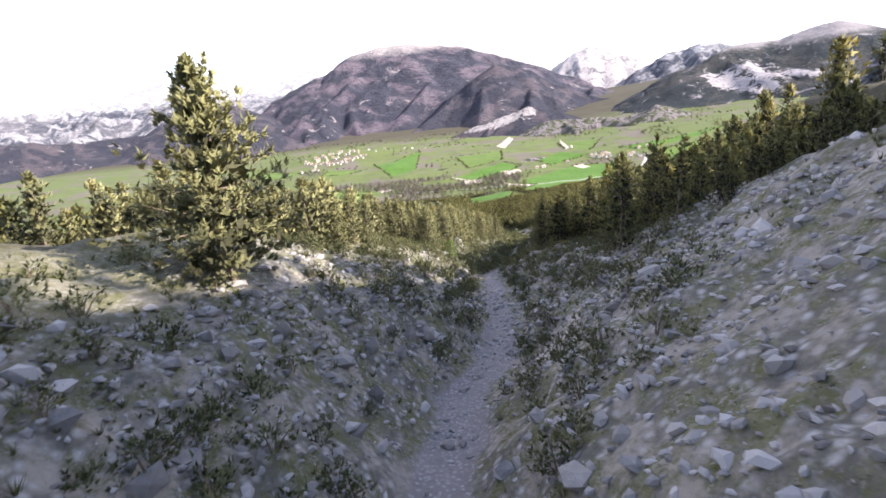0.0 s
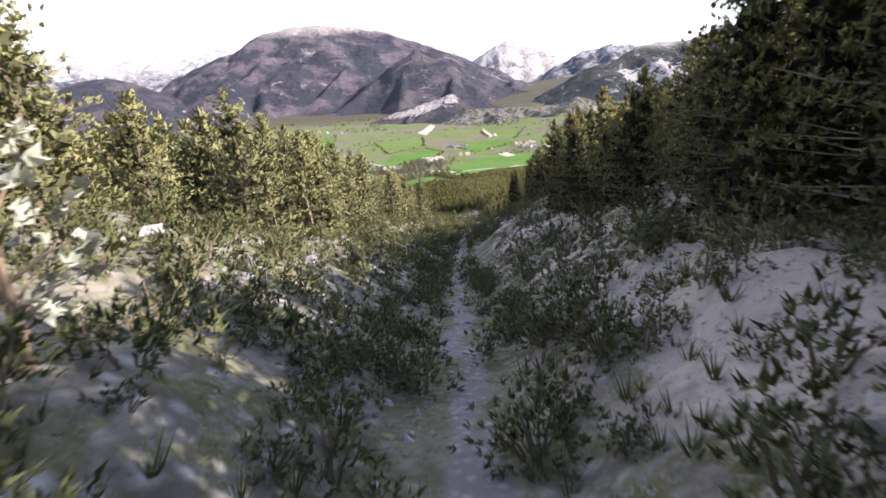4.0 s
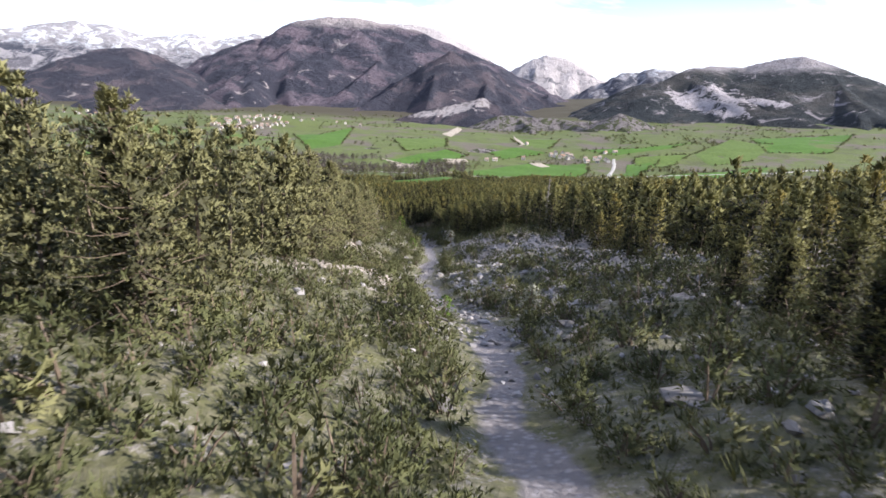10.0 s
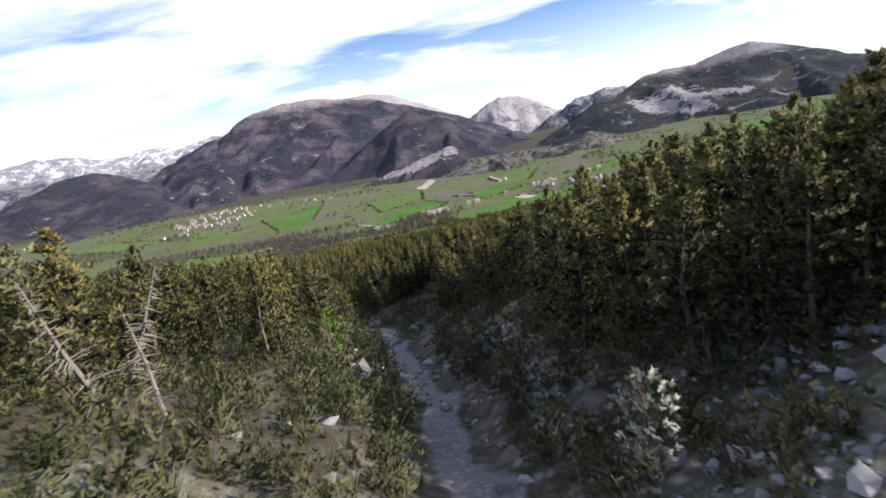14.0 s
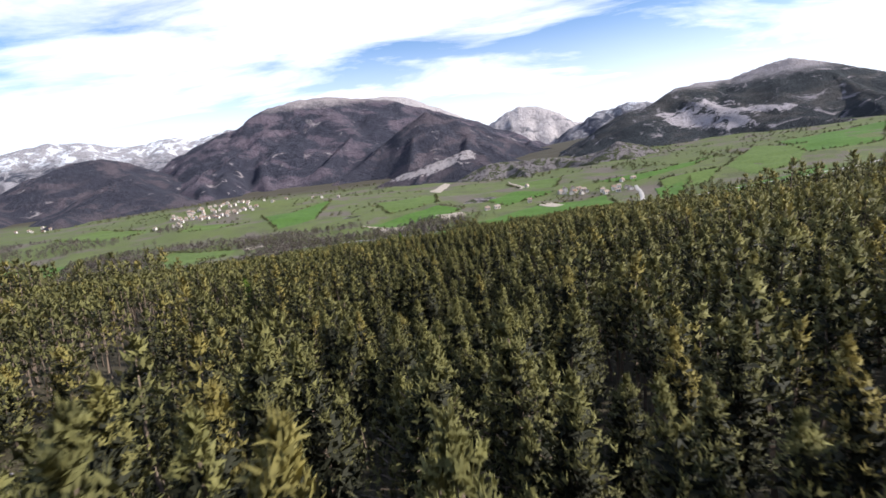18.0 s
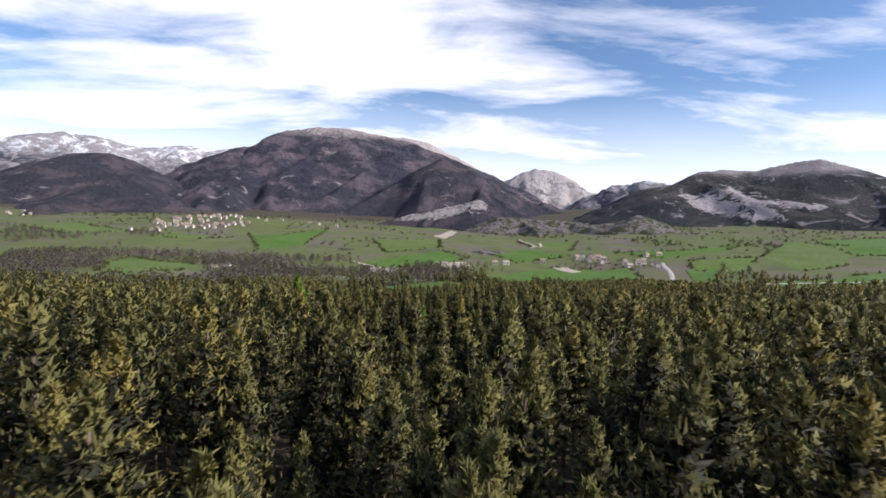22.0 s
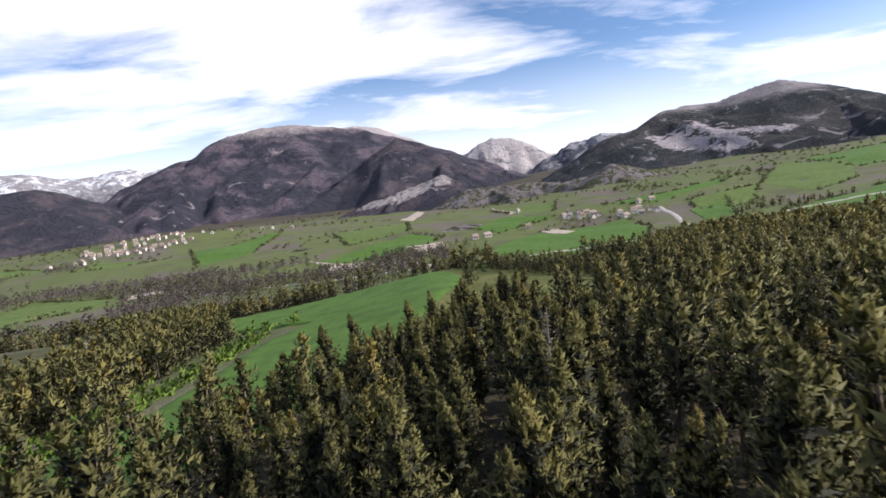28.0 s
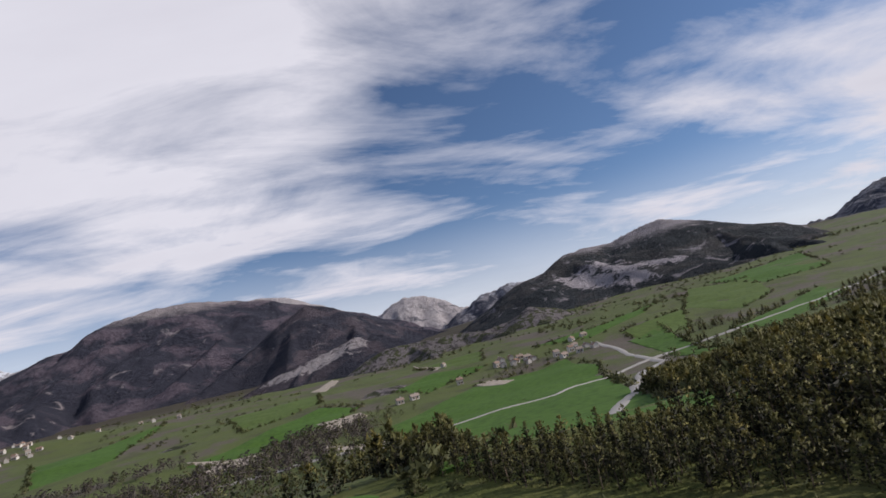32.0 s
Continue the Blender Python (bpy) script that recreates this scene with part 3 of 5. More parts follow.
def mountain(name, label, ridge, mat, slope, gully=60, step=22, spurs=0, front=900, seed=1, rough=10, power=1.0):
    """A mountain whose crest runs along the nodes of ridge; its flanks fall off evenly and are cut by gullies."""
    rng = random.Random(seed)
    r = np.array(ridge, float) - (0, 0, 7)
    lines = [(r[k], r[k + 1], slope) for k in range(len(r) - 1)]
    for _ in range(spurs):
        k = rng.randrange(len(r) - 1)
        a = r[k] + (r[k + 1] - r[k]) * rng.random()
        fall = (a[2] + 90) * rng.uniform(0.75, 0.95)
        end = a + np.array([rng.uniform(-0.5, 0.5) * front, -front * rng.uniform(0.6, 0.95), -fall])
        lines.append((a - np.array([0, 0, fall * 0.04]), end, slope * 1.3))
    x0, x1 = r[:, 0].min() - front, r[:, 0].max() + front
    y0, y1 = r[:, 1].min() - front * 1.15, r[:, 1].max() + front * 0.35
    mx, my = np.meshgrid(np.arange(x0, x1, step), np.arange(y0, y1, step))
    wx = mx + fbm(mx / 260, my / 260, 3, seed) * 90 * min(1, front / 800)
    wy = my + fbm(mx / 260, my / 260, 3, seed + 5) * 90 * min(1, front / 800)
    z = np.full(mx.shape, -400.0)
    top = r[:, 2].max()
    for a, b, s in lines:
        ab = b - a
        q = np.clip(((mx - a[0]) * ab[0] + (my - a[1]) * ab[1]) / (ab[0] ** 2 + ab[1] ** 2), 0, 1)
        px, py = a[0] + ab[0] * q, a[1] + ab[1] * q
        dist = np.hypot(mx - px, my - py)
        warp = np.hypot(wx - px, wy - py)
        dd = dist * np.exp(-dist / 200) + warp * (1 - np.exp(-dist / 200))
        z = np.maximum(z, a[2] + ab[2] * q - s * dd ** power)
    wide = 210 * min(1, (front / 700) ** 0.8)
    cut = fbm(mx / wide, my / (2 * wide), 4, seed + 20, True) - 0.5
    fall = np.clip((top - z) / 120, 0, 1) * np.clip((z + 140) / 120, 0.1, 1)
    z = z - cut * gully * fall + fbm(mx / 45, my / 45, 4, seed + 40) * rough
    keep = z > ground_z(mx, my) - 25
    f = grid_faces(mx.shape[1], mx.shape[0])
    f = f[keep.ravel()[f].any(1)]
    ob = new(name, mesh_of(name, np.stack([mx, my, z], -1).reshape(-1, 3), f, mat, True))
    return tagged(ob, label, "mountain", kind="structure")


mountain("mountain", "broad dark wooded mountain with a pale snow-dusted crest",
         ((-1440, 2856, -67), (-1363, 2899, 7), (-1258, 2951, 120), (-1088, 3027, 239), (-959, 3076, 302), (-823, 3119, 366), (-684, 3157, 395), (-539, 3188, 403),
          (-390, 3212, 386), (-177, 3233, 356), (41, 3238, 276), (228, 3229, 202), (504, 3194, 88), (683, 3157, 10)), M_MAIN, 0.50, 62, 14, 10, 1050, 4)
mountain("summit", "pale rocky summit rising behind the wooded mountain",
         ((-700, 3990, 440), (-498, 4005, 488), (-292, 4027, 501), (-107, 4037, 468), (92, 4037, 378), (300, 4030, 260)), M_TIP, 0.7, 30, 22, 0, 500, 7, 6)
mountain("foremountain", "dark pyramid-shaped wooded mountain",
         ((-295, 2468, -75), (-202, 2479, 63), (-98, 2486, 139), (-5, 2488, 184), (88, 2486, 161), (192, 2480, 108), (329, 2463, 38), (506, 2428, -20)),
         M_HILL, 0.62, 40, 11, 5, 560, 12)
mountain("snow_range", "distant long mountain range under patchy snow",
         ((-3500, 2900, 250), (-3243, 3162, 271), (-3025, 3395, 305), (-2746, 3648, 355), (-2637, 3735, 380), (-2507, 3832, 415), (-2367, 3929, 413), (-2232, 4014, 370),
          (-2114, 4083, 366), (-1924, 4184, 397), (-1755, 4264, 386), (-1499, 4369, 432), (-1200, 4450, 420)), M_SNOW, 0.55, 90, 24, 12, 900, 21, 22)
mountain("hill", "dark forested hills in front of the snowy range",
         ((-2100, 1900, 60), (-1926, 2086, 52), (-1784, 2230, 41), (-1668, 2333, 46), (-1588, 2398, 82), (-1483, 2474, 140), (-1386, 2539, 155), (-1300, 2590, 131), (-1218, 2636, 86), (-1132, 2679, 14)),
         M_HILL, 0.42, 50, 16, 6, 640, 33)
mountain("hill", "low wooded hill with bare gullies beside the village",
         ((-1124, 1871, -65), (-1091, 1895, -53), (-1043, 1927, -19), (-991, 1960, 25), (-953, 1983, 21), (-900, 2012, -26), (-859, 2033, -66)), M_HILL, 0.45, 30, 11, 3, 360, 36)
mountain("peak", "pointed pale rocky peak streaked with snow",
         ((455, 4865, 249), (585, 4850, 311), (694, 4835, 376), (788, 4819, 403), (905, 4797, 391), (1066, 4762, 336), (1247, 4714, 224), (1421, 4660, 164)),
         M_TIP, 0.75, 90, 17, 6, 600, 42, 18)
mountain("ridge", "distant grey-blue ridge dusted with snow",
         ((989, 4420, 42), (1151, 4377, 193), (1289, 4335, 254), (1405, 4296, 264), (1498, 4262, 290), (1626, 4210, 273), (1750, 4156, 240), (1917, 4075, 213), (2200, 3900, 180)),
         M_SNOW, 0.6, 70, 18, 4, 700, 51, 14)
mountain("rocky_dome", "rounded rocky mountain with grey cliffs and dark woods",
         ((361, 2000, -60), (483, 1920, -36), (558, 1900, 0), (640, 1900, 42), (705, 1905, 82), (770, 1940, 108), (860, 1960, 119), (941, 1950, 119), (1008, 1915, 141), (1072, 1872, 150), (1118, 1846, 136),
          (1158, 1815, 101), (1202, 1783, 52), (1245, 1750, 10), (1320, 1650, -5), (1450, 1500, -15), (1560, 1300, -25)), M_DOME, 0.42, 40, 10, 9, 640, 63, 9)
mountain("far_peak", "grey mountain behind the rocky dome", ((1900, 3250, -40), (2150, 3180, 20), (2450, 3060, 70), (2700, 2880, 120), (2863, 2721, 150), (2918, 2648, 198), (2995, 2537, 258), (3082, 2400, 270), (3250, 2200, 230)), M_SNOW, 0.5, 50, 28, 0, 600, 70, 14)
mountain("scar_ridge", "low ridge with a pale eroded scarp", ((-190, 1725, -90), (-148, 1731, -78), (-42, 1738, -41), (34, 1738, -26), (87, 1736, -11), (125, 1733, -15), (185, 1726, -34), (250, 1730, -60)), M_HILL, 0.55, 5, 5, 4, 130, 81, 3)
mountain("badlands", "grey gullied marl hills above the hamlet",
         ((98, 1584, -66), (138, 1581, -55), (205, 1571, -57), (269, 1559, -57), (332, 1543, -64), (380, 1529, -57), (426, 1513, -38), (470, 1496, -52), (524, 1473, -89), (565, 1453, -101)), M_BAD, 0.5, 12, 4.5, 8, 150, 91, 4)
for crest in (((-150, 1046, -112), (-128, 1056, -108), (-108, 1070, -110)), ((26, 1040, -110), (52, 1070, -104), (78, 1092, -106))):
    mountain("rocky_knoll", "low knoll of bare lilac-grey rock among the fields", crest, M_BAD, 0.22, 4, 3.0, 0, 80, int(crest[0][1]), 2)

# ---- fields, tracks and river gravel ----


def part(name, me, parent, label=""):
    ob = new(name, me)
    ob.parent = parent
    return tagged(ob, label) if label else ob


def inside(px, py, poly):
    hit = np.zeros(np.shape(px), bool)
    n = len(poly)
    for k in range(n):
        (ax, ay), (bx, by) = poly[k], poly[(k + 1) % n]
        cross = ((ay > py) != (by > py)) & (px < (bx - ax) * (py - ay) / (by - ay + 1e-9) + ax)
        hit ^= cross
    return hit


FIELDS = []


def field(label, mat, corners, rise=0.35, category="field", rings=14):
    """A sheet of crop or soil lying on the land, with a slightly wavering edge."""
    FIELDS.append(corners)
    c = np.array(corners, float)
    mid = c.mean(0)
    edge = []
    for k in range(len(c)):
        a, b = c[k], c[(k + 1) % len(c)]
        n = max(3, int(np.hypot(*(b - a)) / 7))
        edge += [a + (b - a) * j / n for j in range(n)]
    edge = np.array(edge)
    away = edge - mid
    edge = mid + away * (1 + fbm(edge[:, 0] / 9, edge[:, 1] / 9, 2, 5)[:, None] * 0.05)
    n = len(edge)
    pts = np.concatenate([mid[None] + (edge - mid) * q for q in np.linspace(0.02, 1, rings)])
    z = land(pts[:, 0], pts[:, 1]) + rise
    z[-n:] -= rise + 0.25
    i = np.arange(rings * n).reshape(rings, n)
    j = np.roll(i, -1, 1)
    f = np.stack([i[:-1], i[1:], j[1:], j[:-1]], -1).reshape(-1, 4)
    ob = new("field", mesh_of("field", np.column_stack([pts, z]), f, mat, True))
    return tagged(ob, label, category, "valley fields", "structure")


def field_rows(label, mat, ys_, lefts, rights):
    """One long field whose two sides bend with the wood and the hedge."""
    FIELDS.append([(x, y) for x, y in zip(lefts, ys_)] + [(x, y) for x, y in zip(reversed(rights), reversed(ys_))])
    y = np.linspace(ys_[0], ys_[-1], 60)
    lo, hi = np.interp(y, ys_, lefts), np.interp(y, ys_, rights)
    u = np.linspace(0, 1, 26)
    px = lo[:, None] + (hi - lo)[:, None] * u + fbm(y / 4, y * 0, 2, 6)[:, None] * 0.8
    py = np.repeat(y[:, None], 26, 1)
    z = land(px, py) + 0.3
    z[:, [0, -1]] -= 0.5
    z[[0, -1]] -= 0.5
    ob = new("field", mesh_of("field", np.stack([px, py, z], -1).reshape(-1, 3), grid_faces(26, 60), mat, True))
    return tagged(ob, label, "field", "valley fields", "structure")


def strip(name, label, mat, line, width, category="track", rise=0.45):
    """A narrow ribbon of gravel or track that follows the land."""
    p = np.array(line, float)
    t = np.concatenate([[0], np.cumsum(np.hypot(*np.diff(p, axis=0).T))])
    s = np.arange(0, t[-1], 4.0)
    q = np.stack([np.interp(s, t, p[:, 0]), np.interp(s, t, p[:, 1])], 1)
    q[1:-1] = (q[:-2] + q[1:-1] * 2 + q[2:]) / 4
    d = np.gradient(q, axis=0)
    nrm = np.stack([-d[:, 1], d[:, 0]], 1) / (np.hypot(d[:, 0], d[:, 1])[:, None] + 1e-6)
    w = width * (1 + 0.5 * fbm(s / 11, s * 0, 2, 8))
    cols = [q + nrm * (w * k)[:, None] for k in (-0.5, -0.25, 0.0, 0.25, 0.5)]
    pts = np.stack(cols, 1).reshape(-1, 2)
    z = land(pts[:, 0], pts[:, 1]) + rise
    z.reshape(-1, 5)[:, [0, 4]] -= rise + 0.2
    ob = new(name, mesh_of(name, np.column_stack([pts, z]), grid_faces(5, len(q)), mat, True))
    return tagged(ob, label, category, kind="structure")


field_rows("bright green young crop on the field beside the wood", M_GREEN, (496, 510, 524, 540, 556, 570, 582, 596, 604, 608), (-40, -36, -32, -30, -30, -24, -44, -58, -52, -44), (-23, -14, -9, -4, 1, 5, 7, 7, -6, -22))
FIELDS.append(((8.5, 577), (9, 588), (12, 586), (17, 573), (23, 561), (29, 548), (26, 539), (13, 533), (1, 532), (-3, 538), (3, 556)))
field("dry grass clearing beside the track", M_SCRUB, ((-95, 612), (-72, 598), (-66, 570), (-82, 560), (-110, 590)))
field("large flat green field before the hamlet", M_GREEN, ((34, 878), (125, 978), (215, 978), (197, 893), (49, 583), (20, 598)), 0.35)
field("green crop strip", M_GREEN, ((-98, 945), (-2, 1067), (34, 1024), (4, 954), (-74, 921)), 0.35)
field("green meadow below the mountain", M_GREEN2, ((-112, 1227), (-3, 1253), (-2, 1098), (-69, 1037)), 0.35)
field("green meadow beside the village", M_GREEN, ((-302, 1206), (-264, 1246), (-217, 1377), (-183, 1086), (-222, 1018)), 0.35)
field("pale green clearing in the woods", M_GREEN2, ((-255, 776), (-316, 881), (-320, 926), (-223, 875), (-214, 839), (-227, 764)), 0.35)
field("green clearing in the woods", M_GREEN, ((-538, 922), (-425, 907), (-365, 799), (-405, 776)), 0.35)
field("green paddock", M_GREEN, ((272, 967), (334, 998), (110, 614), (248, 897)), 0.35)
field("sloping green pasture", M_GREEN2, ((405, 1046), (541, 1198), (580, 1118), (469, 984), (389, 947)), 0.35)
field("upper green pasture", M_GREEN2, ((134, 1324), (228, 1260), (179, 1104), (136, 1174)), 0.35)
field("green meadow above the hamlet", M_GREEN, ((230, 1089), (320, 1085), (466, 1172), (390, 1096), (273, 1034)), 0.35)
field("green meadow beside the hamlet", M_GREEN, ((67, 1058), (124, 1129), (168, 1064), (89, 996)), 0.35)
field("green pasture under the hills", M_GREEN2, ((-656, 1199), (-650, 1319), (-459, 1175), (-509, 1094)), 0.35)
field("green meadow by the village lane", M_GREEN2, ((-398, 1100), (-405, 1175), (-306, 1156), (-335, 1085)), 0.35)
field("steep green pasture under the rocky dome", M_GREEN, ((584, 1210), (799, 1228), (628, 1042), (525, 1040)), 0.35)
field("green pasture above the river", M_GREEN2, ((296, 1012), (400, 1040), (306, 920), (281, 955)), 0.35)
field("bright green field above the river bend", M_GREEN, ((283, 852), (463, 928), (430, 873), (276, 804)), 0.35)
field("high green pasture", M_GREEN2, ((1514, 2038), (1619, 1967), (1405, 1747), (1207, 1704)), 0.35)
field("green field by the pine belt", M_GREEN, ((12, 594), (14, 600), (20, 600), (19, 595)), 0.35)
field("pale ploughed strip", M_TAN, ((-76, 899), (-54, 904), (-35, 879), (-66, 866)), 0.35)
field("pale ploughed wedge", M_TAN, ((-6, 862), (46, 775), (33, 738), (3, 792)), 0.5)
field("ploughed strip by the woods", M_TAN, ((-99, 966), (-40, 906), (-32, 885), (-64, 888)), 0.5)
field("small ploughed plot", M_TAN, ((-16, 1374), (23, 1585), (34, 1520), (6, 1308)), 0.35)
field("ploughed plot", M_TAN, ((-8, 977), (29, 983), (34, 962), (4, 926)), 0.6)
field("narrow ploughed strip", M_TAN, ((150, 1400), (148, 1174), (134, 1164), (139, 1284)), 0.6)
field("ploughed plot below the hamlet", M_TAN, ((126, 978), (145, 987), (155, 954), (137, 932)), 0.6)
field("ploughed plot by the river woods", M_TAN, ((-221, 881), (-205, 901), (-193, 879), (-207, 852)), 0.5)
strip("road", "pale valley road along the fields", M_ROAD, ((-180, 850), (-60, 800), (45, 776), (74, 782), (112, 787), (142, 813), (184, 837), (226, 847), (270, 844), (356, 857), (410, 871), (520, 900)), 3.2, "road", 0.8)
strip("track", "pale forest track", M_ROAD, ((-60, 566), (-71, 577), (-76, 593), (-126, 666), (-190, 740)), 3)
strip("river_gravel", "pale gravel bed of the river", M_ROAD, ((60, 645), (85, 680), (105, 705), (155, 775), (200, 818), (218, 870), (245, 940), (264, 1007)), 6, "river bed")

# ---- houses ----


def box_faces(v0):
    return [[v0 + a for a in q] for q in ((0, 3, 2, 1), (4, 5, 6, 7), (0, 1, 5, 4), (1, 2, 6, 5), (2, 3, 7, 6), (3, 0, 4, 7))]


def box(cx, cy, cz, sx, sy, sz):
    v = [(cx + sx * a / 2, cy + sy * b / 2, cz + sz * c / 2) for c in (-1, 1) for a, b in ((-1, -1), (1, -1), (1, 1), (-1, 1))]
    return v


def house(label, wide, deep, tall, roof_rise, group):
    """A rendered house with a gabled roof, its windows and a door. Built once, then copied."""
    root = tagged(new("house"), label, "house", group)
    w, d, h = wide / 2, deep / 2, tall
    v = box(0, 0, h / 2 - 1, wide, deep, h + 2)
    f = box_faces(0)
    part("wall", mesh_of("wall", v, f, M_WALL), root)
    for sx in (-1, 1):
        a, b = sx * w, sx * (w - 0.3)
        gab = [(a, -d, h), (a, d, h), (a, 0, h + roof_rise), (b, -d, h), (b, d, h), (b, 0, h + roof_rise)]
        part("gable", mesh_of("gable", gab, [(0, 2, 1), (3, 4, 5), (0, 1, 4), (0, 4, 3), (1, 2, 5), (1, 5, 4), (2, 0, 3), (2, 3, 5)], M_WALL), root)
    o, e = 0.45, roof_rise * 0.45 / d
    t = 0.22
    for sgn in (-1, 1):
        rv = []
        for dz in (0.02, t):
            rv += [(-w - o, sgn * (d + o), h - e + dz), (w + o, sgn * (d + o), h - e + dz), (w + o, 0, h + roof_rise + dz), (-w - o, 0, h + roof_rise + dz)]
        part("roof_slope", mesh_of("roof_slope", rv, box_faces(0), M_ROOF), root)
    part("chimney", mesh_of("chimney", box(w * 0.4, d * 0.25, h + roof_rise, 0.7, 0.7, 1.8), box_faces(0), M_WALL), root)
    pane = mesh_of("window", box(0, 0, 0, 1.1, 0.12, 1.4), box_faces(0), M_PANE)
    for k in range(max(2, int(wide / 3.5))):
        for lev in range(max(1, int(h / 2.8))):
            ob = part("window", pane, root)
            ob.location = (-w + wide * (k + 0.5) / max(2, int(wide / 3.5)), -d - 0.03, 1.6 + lev * 2.7)
    door = part("door", mesh_of("door", box(0, 0, 0, 1.1, 0.14, 2.1), box_faces(0), M_ROOF), root)
    door.location = (w * 0.12, -d - 0.03, 1.05)
    return root


rng = random.Random(5)
KINDS = (("pale rendered house with a tiled gable roof", 5.6, 4.8, 3.2, 1.6), ("pale stone farmhouse with a brown roof", 7.0, 4.8, 2.9, 1.7), ("tall cream village house", 5.2, 4.8, 4.4, 1.6))
SPOTS = []


def settle(group, spots):
    protos = []
    for k, (x, y, turn) in enumerate(spots):
        kind = k % 3
        SPOTS.append((x, y))
        m = pose(x, y, float(land(x, y)) - 0.1, 0, 0, turn)
        if len(protos) <= kind:
            lab, a, b, c, d = KINDS[kind]
            ob = house(lab + " in the " + group, a, b, c, d, "houses of the " + group)
            ob.matrix_basis = m
            protos.append(ob)
        else:
            copy_thing(protos[kind], m)


def cluster(cx, cy, rx, ry, n, gap, seed):
    r, got = random.Random(seed), []
    for _ in range(n * 40):
        a, q = r.uniform(0, 6.283), r.random() ** 0.6
        x, y = cx + math.cos(a) * q * rx, cy + math.sin(a) * q * ry
        if all(math.hypot(x - u, y - v) > gap for u, v, _ in got):
            got.append((x, y, r.choice((0, 20, 90, 110, -15))))
        if len(got) == n:
            break
    return got


settle("village", cluster(-440, 1345, 82, 80, 56, 9, 1) + cluster(-330, 1440, 130, 60, 9, 22, 2) + cluster(-452, 1195, 32, 25, 4, 14, 3))
settle("hamlet", cluster(188, 1036, 20, 28, 15, 10, 6) + cluster(234, 990, 22, 18, 7, 12, 7) + [(61, 976, 10), (74, 980, 15), (120, 1000, 0), (262, 1050, 30), (280, 1056, 10), (150, 1180, 40)])
settle("far village", cluster(-960, 1572, 60, 60, 8, 18, 9))

# ---- trees ----


def tufts(pts, out, size, per, seed, slim=0.42, tips=None):
    """Needle or leaf clumps: thin blades round each point, turned outwards and shaded softly as one crown."""
    r = np.random.default_rng(seed)
    p = np.repeat(pts, per, 0)
    o = np.repeat(out, per, 0)
    n = len(p)
    d = o / (np.linalg.norm(o, axis=1)[:, None] + 1e-9) + r.normal(0, 0.55, (n, 3))
    d /= np.linalg.norm(d, axis=1)[:, None] + 1e-9
    s = np.cross(d, r.normal(0, 1, (n, 3)))
    s /= np.linalg.norm(s, axis=1)[:, None] + 1e-9
    ln = size * r.uniform(0.65, 1.2, n)[:, None]
    c = p + r.normal(0, size * 0.16, (n, 3))
    v = np.stack([c - d * ln * 0.12 - s * ln * slim * 0.5, c + d * ln * 0.1 + s * ln * slim * 0.5, c + d * ln * 0.9], 1).reshape(-1, 3)
    g = np.repeat((np.full(len(pts), 0.6) if tips is None else np.asarray(tips)) * r.uniform(0.7, 1.25, len(pts)), per)
    tip = np.clip(np.stack([g * 0.7, g * 0.7, g + 0.15], 1), 0, 1).reshape(-1)
    t = v.reshape(-1, 3, 3)
    face = np.cross(t[:, 1] - t[:, 0], t[:, 2] - t[:, 0])
    face /= np.linalg.norm(face, axis=1)[:, None] + 1e-9
    away = o / (np.linalg.norm(o, axis=1)[:, None] + 1e-9)
    turned = (face * away).sum(1) < 0
    t[turned] = t[turned][:, [1, 0, 2]]
    face[turned] *= -1
    nor = away * 0.9 + face * 0.25
    nor /= np.linalg.norm(nor, axis=1)[:, None] + 1e-9
    return v, np.arange(len(v)).reshape(-1, 3), tip, np.repeat(nor, 3, 0)


def tube(line, radii, sides=6):
    line, v, f = np.asarray(line, float), [], []
    for k, p in enumerate(line):
        d = line[min(k + 1, len(line) - 1)] - line[max(k - 1, 0)]
        d = d / (np.linalg.norm(d) + 1e-9)
        a = np.cross(d, (0.31, 0.95, 0.1))
        a /= np.linalg.norm(a)
        b = np.cross(d, a)
        for j in range(sides):
            t = 2 * math.pi * j / sides
            v.append(p + (a * math.cos(t) + b * math.sin(t)) * radii[k])
    for k in range(len(line) - 1):
        for j in range(sides):
            a, b = k * sides + j, k * sides + (j + 1) % sides
            f += [(a, b, b + sides), (a, b + sides, a + sides)]
    return np.array(v), np.array(f)


def join(parts):
    vs, fs, n = [], [], 0
    for v, f in parts:
        vs.append(v)
        fs.append(f + n)
        n += len(v)
    return np.concatenate(vs), np.concatenate(fs)


